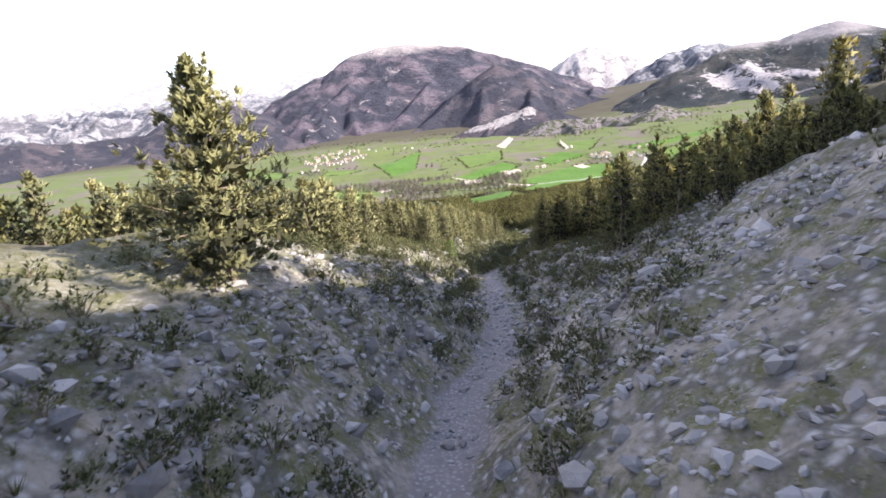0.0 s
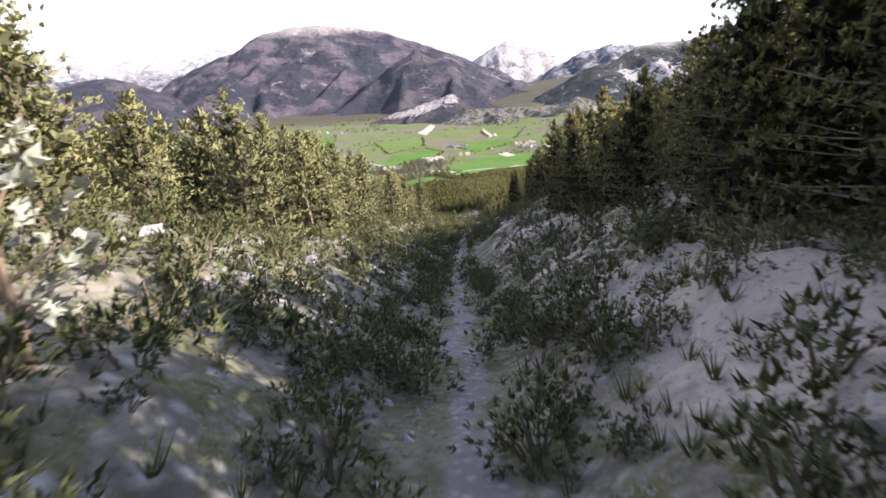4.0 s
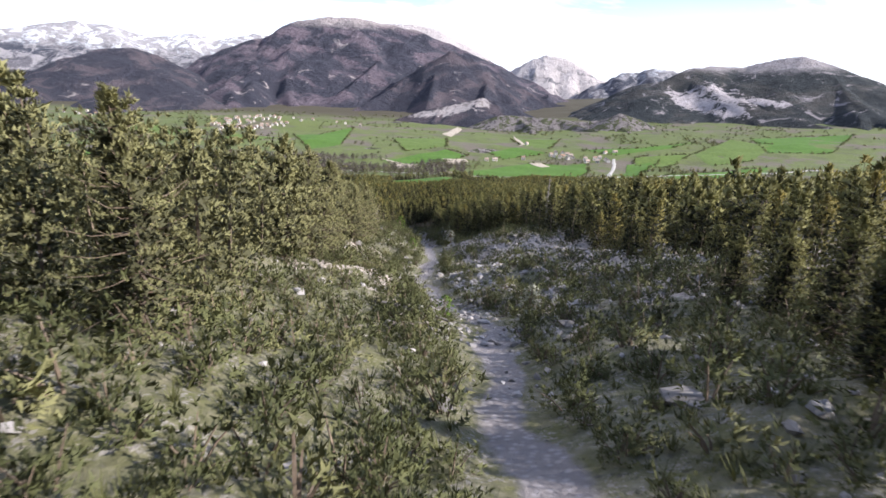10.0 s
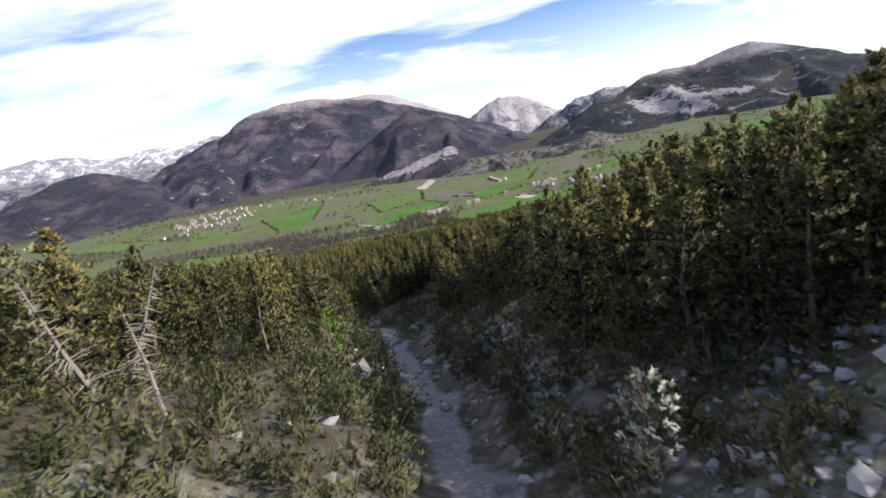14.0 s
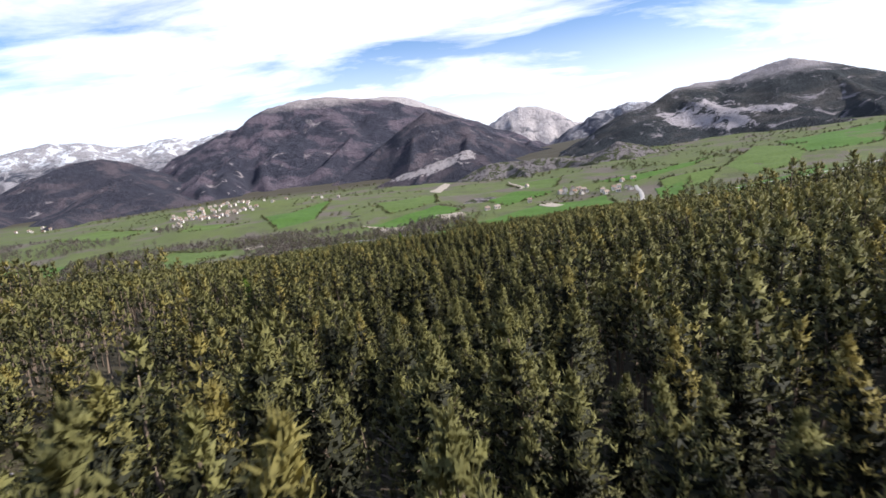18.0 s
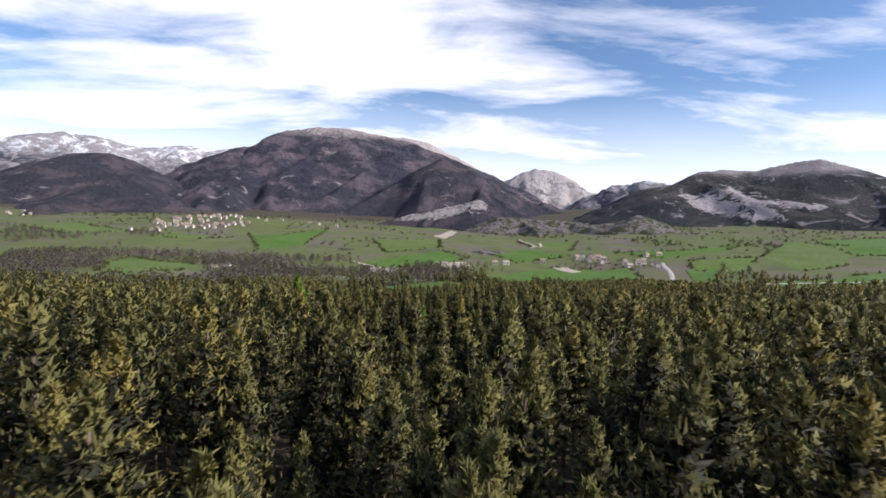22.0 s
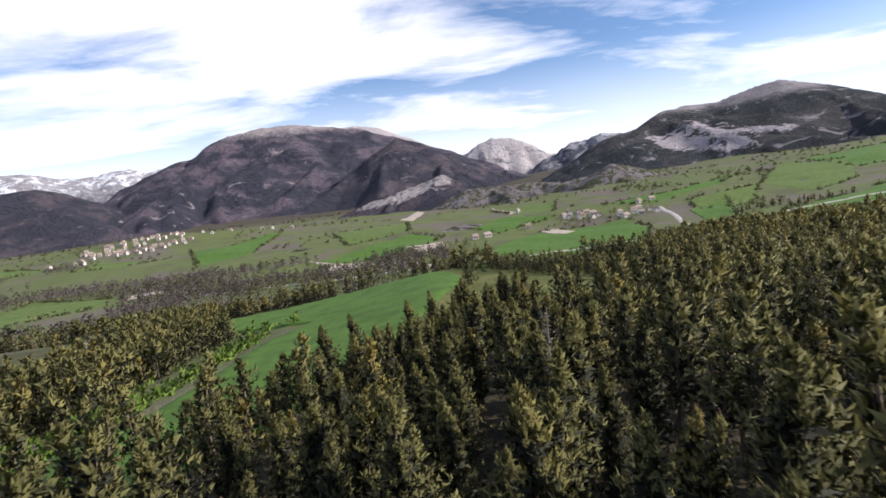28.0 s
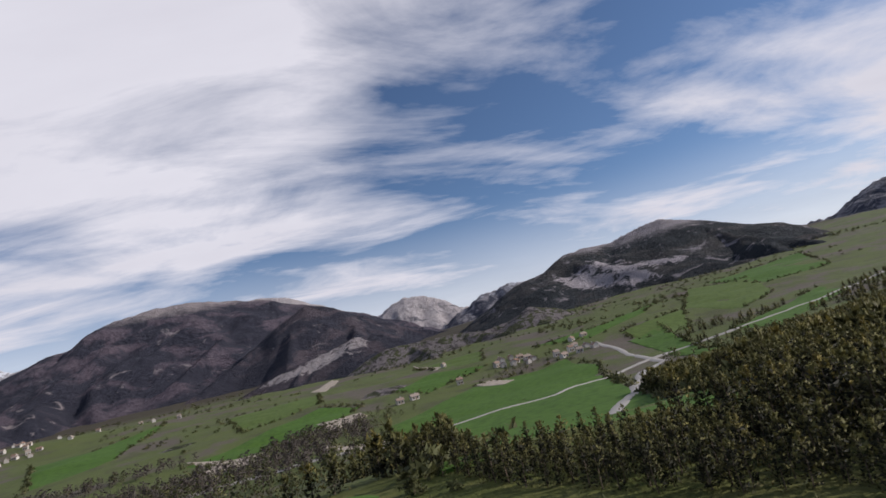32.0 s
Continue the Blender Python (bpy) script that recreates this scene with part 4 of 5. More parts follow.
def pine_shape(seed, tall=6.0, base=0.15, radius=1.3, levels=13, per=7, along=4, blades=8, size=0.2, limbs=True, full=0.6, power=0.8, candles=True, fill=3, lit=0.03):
    """Trunk with limbs, and a broad uneven crown of needle clumps on boughs set in whorls, with upright shoots."""
    r = np.random.default_rng(seed)
    lean = r.normal(0, 0.03, 2) * tall
    axis = lambda z: np.array([lean[0] * (z / tall) ** 2 + 0.02 * tall * math.sin(z * 0.9 + seed), lean[1] * (z / tall) ** 2 + 0.02 * tall * math.cos(z * 0.8), z])
    hs = np.linspace(-0.4, tall * 0.97, 7)
    hs = hs if limbs else hs[[0, 3, 6]]
    wood = [tube([axis(max(z, 0)) + (0, 0, min(z, 0)) for z in hs], 0.016 * tall * (1 - hs / tall * 0.93) + 0.012, 6 if limbs else 3)]
    pts, out, tips = [], [], []
    lobes = r.uniform(0, 6.28, 3)
    for k in range(levels):
        u = min(max((k + r.uniform(-0.35, 0.35)) / (levels - 1), 0), 1)
        z = tall * (base + (1 - base) * u)
        s = 1 - u
        reach = radius * (min(1, s / full) ** power * (0.7 + 0.3 * min(1, u / 0.2)) + 0.05)
        turn = r.uniform(0, 6.28)
        for j in range(per):
            if r.random() < 0.12:
                continue
            a = turn + 6.283 * j / per + r.normal(0, 0.3)
            ln = reach * r.uniform(0.6, 1.15) * (1 + 0.28 * math.sin(2 * a + lobes[0] + 4 * u) + 0.15 * math.sin(5 * a + lobes[1] - 7 * u))
            rise = (-0.05 + 0.7 * u) * ln + r.normal(0, 0.05) * radius
            d = np.array([math.cos(a), math.sin(a), 0.0])
            across = np.array([-d[1], d[0], 0])
            root = axis(z)
            if limbs and ln > 0.5:
                wood.append(tube([root, root + d * ln * 0.55 + (0, 0, rise * 0.35), root + d * ln * 0.92 + (0, 0, rise)], [0.02 + 0.012 * ln, 0.016, 0.008], 3))
            for q in (np.linspace(0.3, 1.0, along) if along > 1 else (0.78,)):
                p = root + d * ln * q + across * r.normal(0, 0.17) * ln * (1.3 - 0.5 * q) + (0, 0, rise * q ** 1.4 + r.normal(0, 0.035) * radius)
                pts.append(p)
                out.append(d * 0.6 + (0, 0, 0.5 + 0.6 * u))
                # tip grows upward and outward, so shade inside and low in the crown is coloured in
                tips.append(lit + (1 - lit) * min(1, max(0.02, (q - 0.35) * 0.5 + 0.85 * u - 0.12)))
    for z in (0.95, 0.985, 1.02):
        pts.append(axis(tall * z))
        out.append((0, 0, 1.4))
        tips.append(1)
    pts, out, tips = np.array(pts), np.array(out), np.array(tips)
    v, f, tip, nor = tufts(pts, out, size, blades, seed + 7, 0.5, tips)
    if fill:
        # near-black inner blades, coloured as the shade inside the crown
        k = max(8, int(levels * fill * 2.6))
        uu, aa = r.uniform(0.0, 0.85, k), r.uniform(0, 6.283, k)
        rr_ = radius * np.minimum(1, (1 - uu) / full) ** power * r.uniform(0.1, 0.5, k)
        ip = np.stack([np.cos(aa) * rr_, np.sin(aa) * rr_, tall * (base + (1 - base) * uu)], 1)
        ip[:, :2] += np.array([axis(z)[:2] for z in ip[:, 2]])
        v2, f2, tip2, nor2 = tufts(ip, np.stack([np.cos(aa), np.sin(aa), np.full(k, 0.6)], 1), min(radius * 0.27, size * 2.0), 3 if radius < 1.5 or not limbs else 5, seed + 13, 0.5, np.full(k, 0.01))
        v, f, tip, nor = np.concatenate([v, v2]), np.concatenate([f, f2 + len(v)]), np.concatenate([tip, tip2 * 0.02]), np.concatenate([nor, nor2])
    if candles:
        ends = np.where(tips > 0.5)[0]
        cp = pts[ends] + (0, 0, size * 0.5)
        v2, f2, tip2, nor2 = tufts(cp, np.tile((0, 0, 4.0), (len(cp), 1)), size * 1.25, 2, seed + 9, 0.22, np.ones(len(cp)))
        v, f, tip, nor = np.concatenate([v, v2]), np.concatenate([f, f2 + len(v)]), np.concatenate([tip, tip2]), np.concatenate([nor, nor2])
    return join(wood), (v, f, tip, nor)


def bush_shape(seed, wide=1.0, tall=1.0, n=34, blades=5, size=0.3, slim=0.6):
    r = np.random.default_rng(seed)
    d = r.normal(0, 1, (n, 3))
    d[:, 2] = np.abs(d[:, 2]) * 0.9 + 0.05
    d /= np.linalg.norm(d, axis=1)[:, None]
    q = r.uniform(0.45, 1.0, n)[:, None] * (1 + 0.35 * np.sin(3 * np.arctan2(d[:, 1], d[:, 0]) + seed))[:, None]
    p = d * q * (wide / 2, wide / 2, tall * 0.85)
    p[:, 2] += 0.08
    stems = [tube([(0, 0, -0.2), p[k] * 0.5, p[k] * 0.9], [0.03, 0.02, 0.008], 3) for k in range(0, n, 11)]
    return join(stems), tufts(p, d + (0, 0, 0.3), size, blades, seed + 3, slim)


def leafy_shape(seed, tall=6.0, wide=3.0, n=90, blades=6, size=0.34):
    """A young broadleaved tree: forked trunk, limbs and loose clumps of leaves."""
    r = np.random.default_rng(seed)
    wood = [tube([(0, 0, -0.3), (0.1, 0, tall * 0.35), (0.0, 0.15, tall * 0.9)], [0.12, 0.08, 0.02], 5)]
    pts, out = [], []
    for k in range(n):
        u = r.random()
        a = r.uniform(0, 6.283)
        rad = wide / 2 * math.sin(math.pi * min(0.96, 0.12 + u * 0.86)) ** 0.7 * r.uniform(0.45, 1.1)
        p = np.array([math.cos(a) * rad, math.sin(a) * rad, tall * (0.2 + 0.8 * u)])
        pts.append(p)
        out.append((math.cos(a) * 0.6, math.sin(a) * 0.6, 0.4))
        if k % 6 == 0:
            wood.append(tube([(0.05, 0.05, p[2] * 0.72), p * (0.55, 0.55, 0.9), p], [0.045, 0.03, 0.01], 3))
    return join(wood), tufts(np.array(pts), np.array(out), size, blades, seed + 5, 0.75)


def stone_shape(seed):
    r = np.random.default_rng(seed)
    g = (1 + 5 ** 0.5) / 2
    v = np.array([(-1, g, 0), (1, g, 0), (-1, -g, 0), (1, -g, 0), (0, -1, g), (0, 1, g), (0, -1, -g), (0, 1, -g), (g, 0, -1), (g, 0, 1), (-g, 0, -1), (-g, 0, 1)]) / 1.9
    f = np.array([(0, 11, 5), (0, 5, 1), (0, 1, 7), (0, 7, 10), (0, 10, 11), (1, 5, 9), (5, 11, 4), (11, 10, 2), (10, 7, 6), (7, 1, 8),
                  (3, 9, 4), (3, 4, 2), (3, 2, 6), (3, 6, 8), (3, 8, 9), (4, 9, 5), (2, 4, 11), (6, 2, 10), (8, 6, 7), (9, 8, 1)])
    v = v * r.uniform(0.7, 1.25, (12, 1)) * (1, r.uniform(0.5, 0.85), r.uniform(0.35, 0.65)) + r.normal(0, 0.08, (12, 3))
    return v, f


def scatter(shapes, where, turn, size, tilt=None):
    """Many copies of a few shapes as one array of points and faces."""
    vs, fs, tips, tones, nors, n = [], [], [], [], [], 0
    extra = [s[2:4] for s in shapes] if len(shapes[0]) > 2 else None
    shapes = [s[:2] for s in shapes]
    where, turn, size = np.asarray(where), np.asarray(turn), np.asarray(size)
    if size.ndim == 1:
        size = np.repeat(size[:, None], 3, 1)
    pick = np.arange(len(where)) % len(shapes)
    for s, (v, f) in enumerate(shapes):
        k = np.where(pick == s)[0]
        if not len(k):
            continue
        p = v[None] * size[k][:, None]
        c, q = np.cos(turn[k])[:, None], np.sin(turn[k])[:, None]
        out = np.stack([p[..., 0] * c - p[..., 1] * q, p[..., 0] * q + p[..., 1] * c, p[..., 2]], -1) + where[k][:, None]
        if extra:
            tips.append(np.tile(extra[s][0], len(k)))
            w = extra[s][1][None]
            nors.append(np.stack([w[..., 0] * c - w[..., 1] * q, w[..., 0] * q + w[..., 1] * c, np.repeat(w[..., 2], len(k), 0)], -1).reshape(-1, 3))
            tones.append(np.repeat(np.modf(np.sin(where[k, 0] * 12.9898 + where[k, 1] * 78.233) * 437.5)[0] % 1, len(v)))
        vs.append(out.reshape(-1, 3))
        fs.append((f[None] + (np.arange(len(k)) * len(v))[:, None, None]).reshape(-1, 3) + n)
        n += len(k) * len(v)
    if extra:
        return np.concatenate(vs), np.concatenate(fs), np.concatenate(tips), np.concatenate(nors), np.concatenate(tones)
    return np.concatenate(vs), np.concatenate(fs)


def leaves_mesh(name, shape, mat, tone=0.5):
    v, f, tip, nor = shape[:4]
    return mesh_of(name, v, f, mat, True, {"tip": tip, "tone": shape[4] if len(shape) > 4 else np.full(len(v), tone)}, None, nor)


def thing(name, label, category, group, wood, leaves, mat, crown="crown", bark=None, crown_label=""):
    root = tagged(new(name), label, category, group)
    part("trunk" if category == "tree" else "stem", mesh_of("trunk", *wood, bark or M_BARK), root)
    part(crown, leaves_mesh(crown, leaves, mat, 0.25 + 0.5 * random.random()), root, crown_label)
    return root


def place(ob, x, y, turn=0.0, size=1.0, sink=0.1, first=False, tilt=(0, 0)):
    m = pose(x, y, float(land(x, y)) - sink * size, tilt[0], tilt[1], turn) @ Matrix.Scale(size if first else size / ob.scale.x, 4)
    if first:
        ob.matrix_basis = m
        return ob
    return copy_thing(ob, m)


def sow(proto, spots, rng, sizes=(0.8, 1.2)):
    """Put copies of a few proto things at the spots; the protos take the first ones."""
    for k, (x, y) in enumerate(spots):
        place(proto[k % len(proto)], x, y, rng.uniform(0, 360), rng.uniform(*sizes), first=k < len(proto), tilt=(rng.uniform(-3, 3), rng.uniform(-3, 3)))


def jitter_grid(x0, x1, y0, y1, gap, seed):
    r = np.random.default_rng(seed)
    a, b = np.meshgrid(np.arange(x0, x1, gap), np.arange(y0, y1, gap))
    a = a + r.uniform(-0.42, 0.42, a.shape) * gap
    b = b + r.uniform(-0.42, 0.42, b.shape) * gap
    return a.ravel(), b.ravel(), r


def clear_of(x, y, polys, rim=0.0):
    ok = np.ones(np.shape(x), bool)
    for p in polys:
        c = np.array(p, float)
        if rim:
            m = c.mean(0)
            c = m + (c - m) * (1 + rim)
        ok &= ~inside(x, y, c)
    return ok


PATH_Y = [m.translation.y for _, m in WALK]
PATH_X = [m.translation.x for _, m in WALK]


def off_path(x, y):
    return np.abs(np.asarray(x) - np.interp(y, PATH_Y, PATH_X))


pines = [pine_shape(k, tall=5.9 + 0.2 * k, base=0.3, radius=1.15 + 0.1 * (k % 3), levels=17, per=9, along=6, blades=8, size=0.125, full=0.95, power=0.85, fill=14) for k in range(6)]
near_pines = [pine_shape(10 + k, tall=6.2 + 0.2 * k, base=0.34, radius=1.2, levels=14, per=8, along=4, blades=5, size=0.17, full=0.95, power=0.85, limbs=False, fill=8) for k in range(4)]
mid_pines = [pine_shape(60 + k, tall=6.2 + 0.2 * k, base=0.42, radius=1.2, levels=9, per=7, along=2, blades=4, size=0.33, full=0.95, power=0.85, limbs=False, candles=False) for k in range(4)]
far_pines = [pine_shape(40 + k, tall=6.4, base=0.5, radius=1.25, levels=6, per=5, along=1, blades=3, size=0.6, full=0.95, power=0.85, limbs=False, candles=False, fill=1) for k in range(4)]
valley_pines = [pine_shape(140 + k, tall=4.8, base=0.06, radius=1.9, levels=7, per=6, along=2, blades=2, size=0.8, full=0.9, power=0.8, limbs=False, candles=False) for k in range(4)]
# lit raises the low needle colour, painting in sunlight on these crowns
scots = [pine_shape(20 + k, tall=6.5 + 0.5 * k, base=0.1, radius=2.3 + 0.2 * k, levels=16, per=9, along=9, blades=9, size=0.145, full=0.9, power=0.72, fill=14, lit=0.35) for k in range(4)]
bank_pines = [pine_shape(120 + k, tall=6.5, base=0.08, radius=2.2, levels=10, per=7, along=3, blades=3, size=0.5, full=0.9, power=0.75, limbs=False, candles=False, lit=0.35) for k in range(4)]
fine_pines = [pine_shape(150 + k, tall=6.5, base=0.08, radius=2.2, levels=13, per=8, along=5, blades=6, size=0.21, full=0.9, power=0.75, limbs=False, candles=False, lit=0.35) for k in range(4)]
rr = random.Random(3)


def wood_sites(gap, lo, hi, seed, reach):
    x, y, r = jitter_grid(-reach, reach, 248, 640, gap, seed)
    d, o = np.abs(x - stream_x(y)), off_path(x, y)
    ok = in_forest(x, y) & clear_of(x, y, FIELDS, 0.02) & (o >= lo) & (o < hi) & (np.abs(x) < 110 + (y - 250) * 1.1)
    ok &= (d > lerp(y, (250, 292, 304, 332, 345, 420), (3.6, 3.0, 5.2, 5.2, 2.6, 1.2))) & ~((y < 300) & (o < lerp(y, (250, 300), (6, 2.5))))
    ok &= fbm(x / 4, y / 4, 2, 5) > -0.24
    ok &= (y > 286) | (x > stream_x(y) + 5) | (np.sin(x * 91.7 + y * 57.3) > 0.35)
    return x[ok], y[ok], r


# the wood below the ravine
x, y, r = wood_sites(2.0, 0, 1.4, 11, 30)
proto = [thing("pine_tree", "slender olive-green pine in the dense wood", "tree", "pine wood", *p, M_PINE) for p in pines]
for k, (u, v) in enumerate(zip(x, y)):
    place(proto[k % 6], u, v, rr.uniform(0, 360), rr.uniform(0.76, 1.08) * (0.88 if v > 490 else 1), first=k < 6, tilt=(rr.uniform(-3, 3), rr.uniform(-3, 3)))
for name, shapes, gap, lo, hi, reach in (("near_woodland", near_pines, 2.0, 1.4, 7.5, 30), ("woodland", mid_pines, 2.0, 7.5, 26, 52), ("far_woodland", far_pines, 2.15, 26, 80, 130), ("distant_woodland", far_pines, 6.5, 80, 400, 400)):
    x, y, r = wood_sites(gap, lo, hi, 11, reach)
    size = r.uniform(0.68, 1.14, len(x)) * (1 + max(0, gap - 2.2) * 0.2) * lerp(y, (470, 505), (1, 0.9))
    pos = np.stack([x, y, land(x, y) - 0.1], 1)
    turn = r.uniform(0, 6.28, len(x))
    rim = ((y < 292) | ~in_forest(x, y + 5) | ((np.abs(x - stream_x(y)) < 8) & (y < 352))) & (lo < 80)
    if rim.any() and lo > 0:
        rim_pines = fine_pines if lo < 10 else bank_pines
        edge = tagged(new("wood_edge"), "bushy pines along the edge of the wood", "forest", kind="stuff")
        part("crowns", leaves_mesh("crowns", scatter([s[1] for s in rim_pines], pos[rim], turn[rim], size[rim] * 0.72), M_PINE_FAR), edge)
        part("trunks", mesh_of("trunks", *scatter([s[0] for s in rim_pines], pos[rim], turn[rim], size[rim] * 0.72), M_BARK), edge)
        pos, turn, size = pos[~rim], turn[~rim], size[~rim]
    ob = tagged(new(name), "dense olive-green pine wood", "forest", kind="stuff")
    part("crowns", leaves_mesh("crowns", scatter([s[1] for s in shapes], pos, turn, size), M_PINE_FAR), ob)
    part("trunks", mesh_of("trunks", *scatter([s[0] for s in shapes], pos, turn, size), M_BARK), ob)

# pines on both sides of the ravine
tx, ty, r = jitter_grid(-75, 80, -15, 256, 2.9, 23)
d = tx - stream_x(ty)
patch = fbm(tx / 16, ty / 16, 2, 77)
left = (d < lerp(ty, (0, 40, 60, 100, 125, 150, 175, 250), (-26, -18, -11, -8.5, -11, -10, -7, -6))) & (patch > lerp(ty, (0, 45, 60, 120), (0.10, 0.0, -0.22, -0.25)))
right = (d > lerp(ty, (0, 28, 36, 48, 60, 102, 106, 116, 120, 140, 185, 205, 240, 256), (42, 24, 9.5, 8, 7, 7, 13, 12, 7, 5, 5, 12, 14, 8))) & (patch > -0.3) & (d < 45)
ok = (left | right) & (off_path(tx, ty) > np.where((d > 0) & (ty > 40) & (ty < 62), 12.5, np.where((d > 0) & (ty > 138) & (ty < 190), 4.5, 6.5)))
tx, ty, d = tx[ok], ty[ok], d[ok]
# same pines twice: left bank in sunlit colour, right bank darker for its shade
proto = [thing("pine_tree", "spreading pine on the ravine bank, sunlight in its needle colour", "tree", "ravine pines", *p, M_BANK) for p in scots]
dark = [thing("pine_tree", "spreading pine on the ravine bank, shade in its needle colour", "tree", "ravine pines", *p, M_PINE) for p in scots]
used = set()
near = np.abs(d) < 9.2
steep_side = np.where((d > 15) & (ty < 60), 0.6, 1.0)
tall = np.where(d < 0, lerp(ty, (0, 70, 120, 145, 170, 250), (0.95, 0.95, 1.1, 1.0, 0.78, 0.78)), lerp(ty, (0, 28, 38, 46, 54, 62, 72, 90, 132, 145, 188, 205, 250), (0.55, 0.65, 0.9, 1.0, 1.1, 1.1, 0.95, 0.85, 0.8, 0.45, 0.45, 0.6, 0.8)) * steep_side)
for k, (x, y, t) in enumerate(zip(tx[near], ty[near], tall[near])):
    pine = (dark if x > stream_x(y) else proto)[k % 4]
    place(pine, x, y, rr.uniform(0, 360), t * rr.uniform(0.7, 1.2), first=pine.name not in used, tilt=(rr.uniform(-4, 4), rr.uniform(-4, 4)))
    used.add(pine.name)
# lit and shaded needle colours are split by bank here too
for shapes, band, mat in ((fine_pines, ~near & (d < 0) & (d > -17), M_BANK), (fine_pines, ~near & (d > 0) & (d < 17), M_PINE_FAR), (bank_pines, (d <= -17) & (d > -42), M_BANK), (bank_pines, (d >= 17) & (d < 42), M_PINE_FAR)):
    x, y = tx[band], ty[band]
    ob = tagged(new("hillside_woodland"), "pines on the hillside beside the ravine", "forest", kind="stuff")
    pos, turn, size = np.stack([x, y, land(x, y) - 0.1], 1), r.uniform(0, 6.28, len(x)), 1.05 * tall[band] * r.uniform(0.7, 1.15, len(x))
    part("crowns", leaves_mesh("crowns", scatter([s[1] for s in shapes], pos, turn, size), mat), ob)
    part("trunks", mesh_of("trunks", *scatter([s[0] for s in shapes], pos, turn, size), M_BARK), ob)

tx, ty, r = jitter_grid(-170, 170, -30, 262, 7.0, 27)
far_side = np.abs(tx - stream_x(ty))
ok = (far_side > 42) & (far_side < 165) & (fbm(tx / 22, ty / 22, 2, 79) > -0.2)
tx, ty = tx[ok], ty[ok]
ob = tagged(new("outer_woodland"), "pine woods on the slopes away from the ravine", "forest", kind="stuff")
pos, turn, size = np.stack([tx, ty, land(tx, ty) - 0.1], 1), r.uniform(0, 6.28, len(tx)), r.uniform(1.0, 1.5, len(tx))
part("crowns", leaves_mesh("crowns", scatter([s[1] for s in valley_pines], pos, turn, size), M_PINE_FAR), ob)
part("trunks", mesh_of("trunks", *scatter([s[0] for s in valley_pines], pos, turn, size), M_BARK), ob)

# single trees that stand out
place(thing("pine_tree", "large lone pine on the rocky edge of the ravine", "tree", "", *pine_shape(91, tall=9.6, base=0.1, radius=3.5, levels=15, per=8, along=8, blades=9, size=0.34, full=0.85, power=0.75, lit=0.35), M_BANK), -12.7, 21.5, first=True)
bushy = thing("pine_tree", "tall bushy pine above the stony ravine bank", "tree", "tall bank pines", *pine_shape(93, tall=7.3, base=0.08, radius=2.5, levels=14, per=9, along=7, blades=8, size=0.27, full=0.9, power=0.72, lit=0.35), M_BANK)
for k, (x, y, s) in enumerate(((-5.4, 205.2, 0.86), (-6.4, 220.8, 0.85), (-8.2, 200.5, 0.7))):
    place(bushy, x, y, k * 110, s, first=k == 0)
leafy = [leafy_shape(k, tall=4.2, wide=2.6, n=110, blades=7, size=0.24) for k in range(2)]
lime = thing("young_tree", "young broadleaved tree in bright spring green", "tree", "spring green trees", *leafy[0], M_LIME)
for k, (x, y, s) in enumerate(((-7.3, 63.0, 0.6), (2.9, 169.0, 0.5), (-4.3, 263.2, 0.6), (-0.4, 153.5, 0.3), (3.6, 199.5, 0.3), (-3.2, 120, 0.4), (-0.5, 238, 0.45), (-3.0, 98, 0.4), (9, 150, 0.4))):
    place(lime, x, y, k * 50, s, first=k == 0)
pale = thing("blossoming_shrub", "shrub with pale yellow-white spring blossom", "shrub", "", *leafy[1], M_BLOSSOM)
for k, (x, y, s) in enumerate(((-7.0, 70, 0.75), (4.2, 250.2, 0.5), (7.8, 201, 0.42), (2.6, 197.5, 0.2))):
    place(pale, x, y, k * 70, s, first=k == 0)
larch = thing("larch_tree", "slender larch in fresh green needles", "tree", "larches", *pine_shape(95, tall=11.5, base=0.1, radius=1.5, levels=18, per=6, along=4, blades=6, size=0.3), M_LIME)
for k, (x, y, s) in enumerate(((-11, 428, 0.72), (-2.9, 436.0, 0.5), (-36, 305, 0.6), (18, 470, 0.55), (-24, 372, 0.6), (4, 460, 0.5), (-9, 455, 0.52))):
    place(larch, x, y, k * 70, s, first=k == 0)
rust = thing("pine_tree", "dying pine with browned needles", "tree", "", *pine_shape(97, tall=7, base=0.1, radius=2.2, levels=11, per=6, along=5, blades=6, size=0.36), M_RUST)
place(rust, -8.0, 174.5, 0, 0.72, first=True)
place(rust, 15, 152, 90, 0.5)


def snag_shape(seed, tall=6.0):
    r = np.random.default_rng(seed)
    w = [tube([(0, 0, -0.3), (0.1, 0, tall * 0.5), (-0.1, 0.15, tall)], [0.13, 0.08, 0.02], 6)]
    for k in range(64):
        z = tall * r.uniform(0.12, 0.97)
        a, ln = r.uniform(0, 6.28), r.uniform(0.5, 1.6) * (1.15 - z / tall)
        d = np.array([math.cos(a), math.sin(a), 0])
        w.append(tube([(0, 0, z), d * ln * 0.5 + (0, 0, z - 0.03), d * ln + (0, 0, z - 0.15 * ln)], [0.035, 0.022, 0.008], 3))
    return join(w)


snag = tagged(new("dead_tree"), "standing dead tree with bare grey branches", "tree", "dead trees")
part("trunk", mesh_of("trunk", *snag_shape(4), M_DEAD), snag)
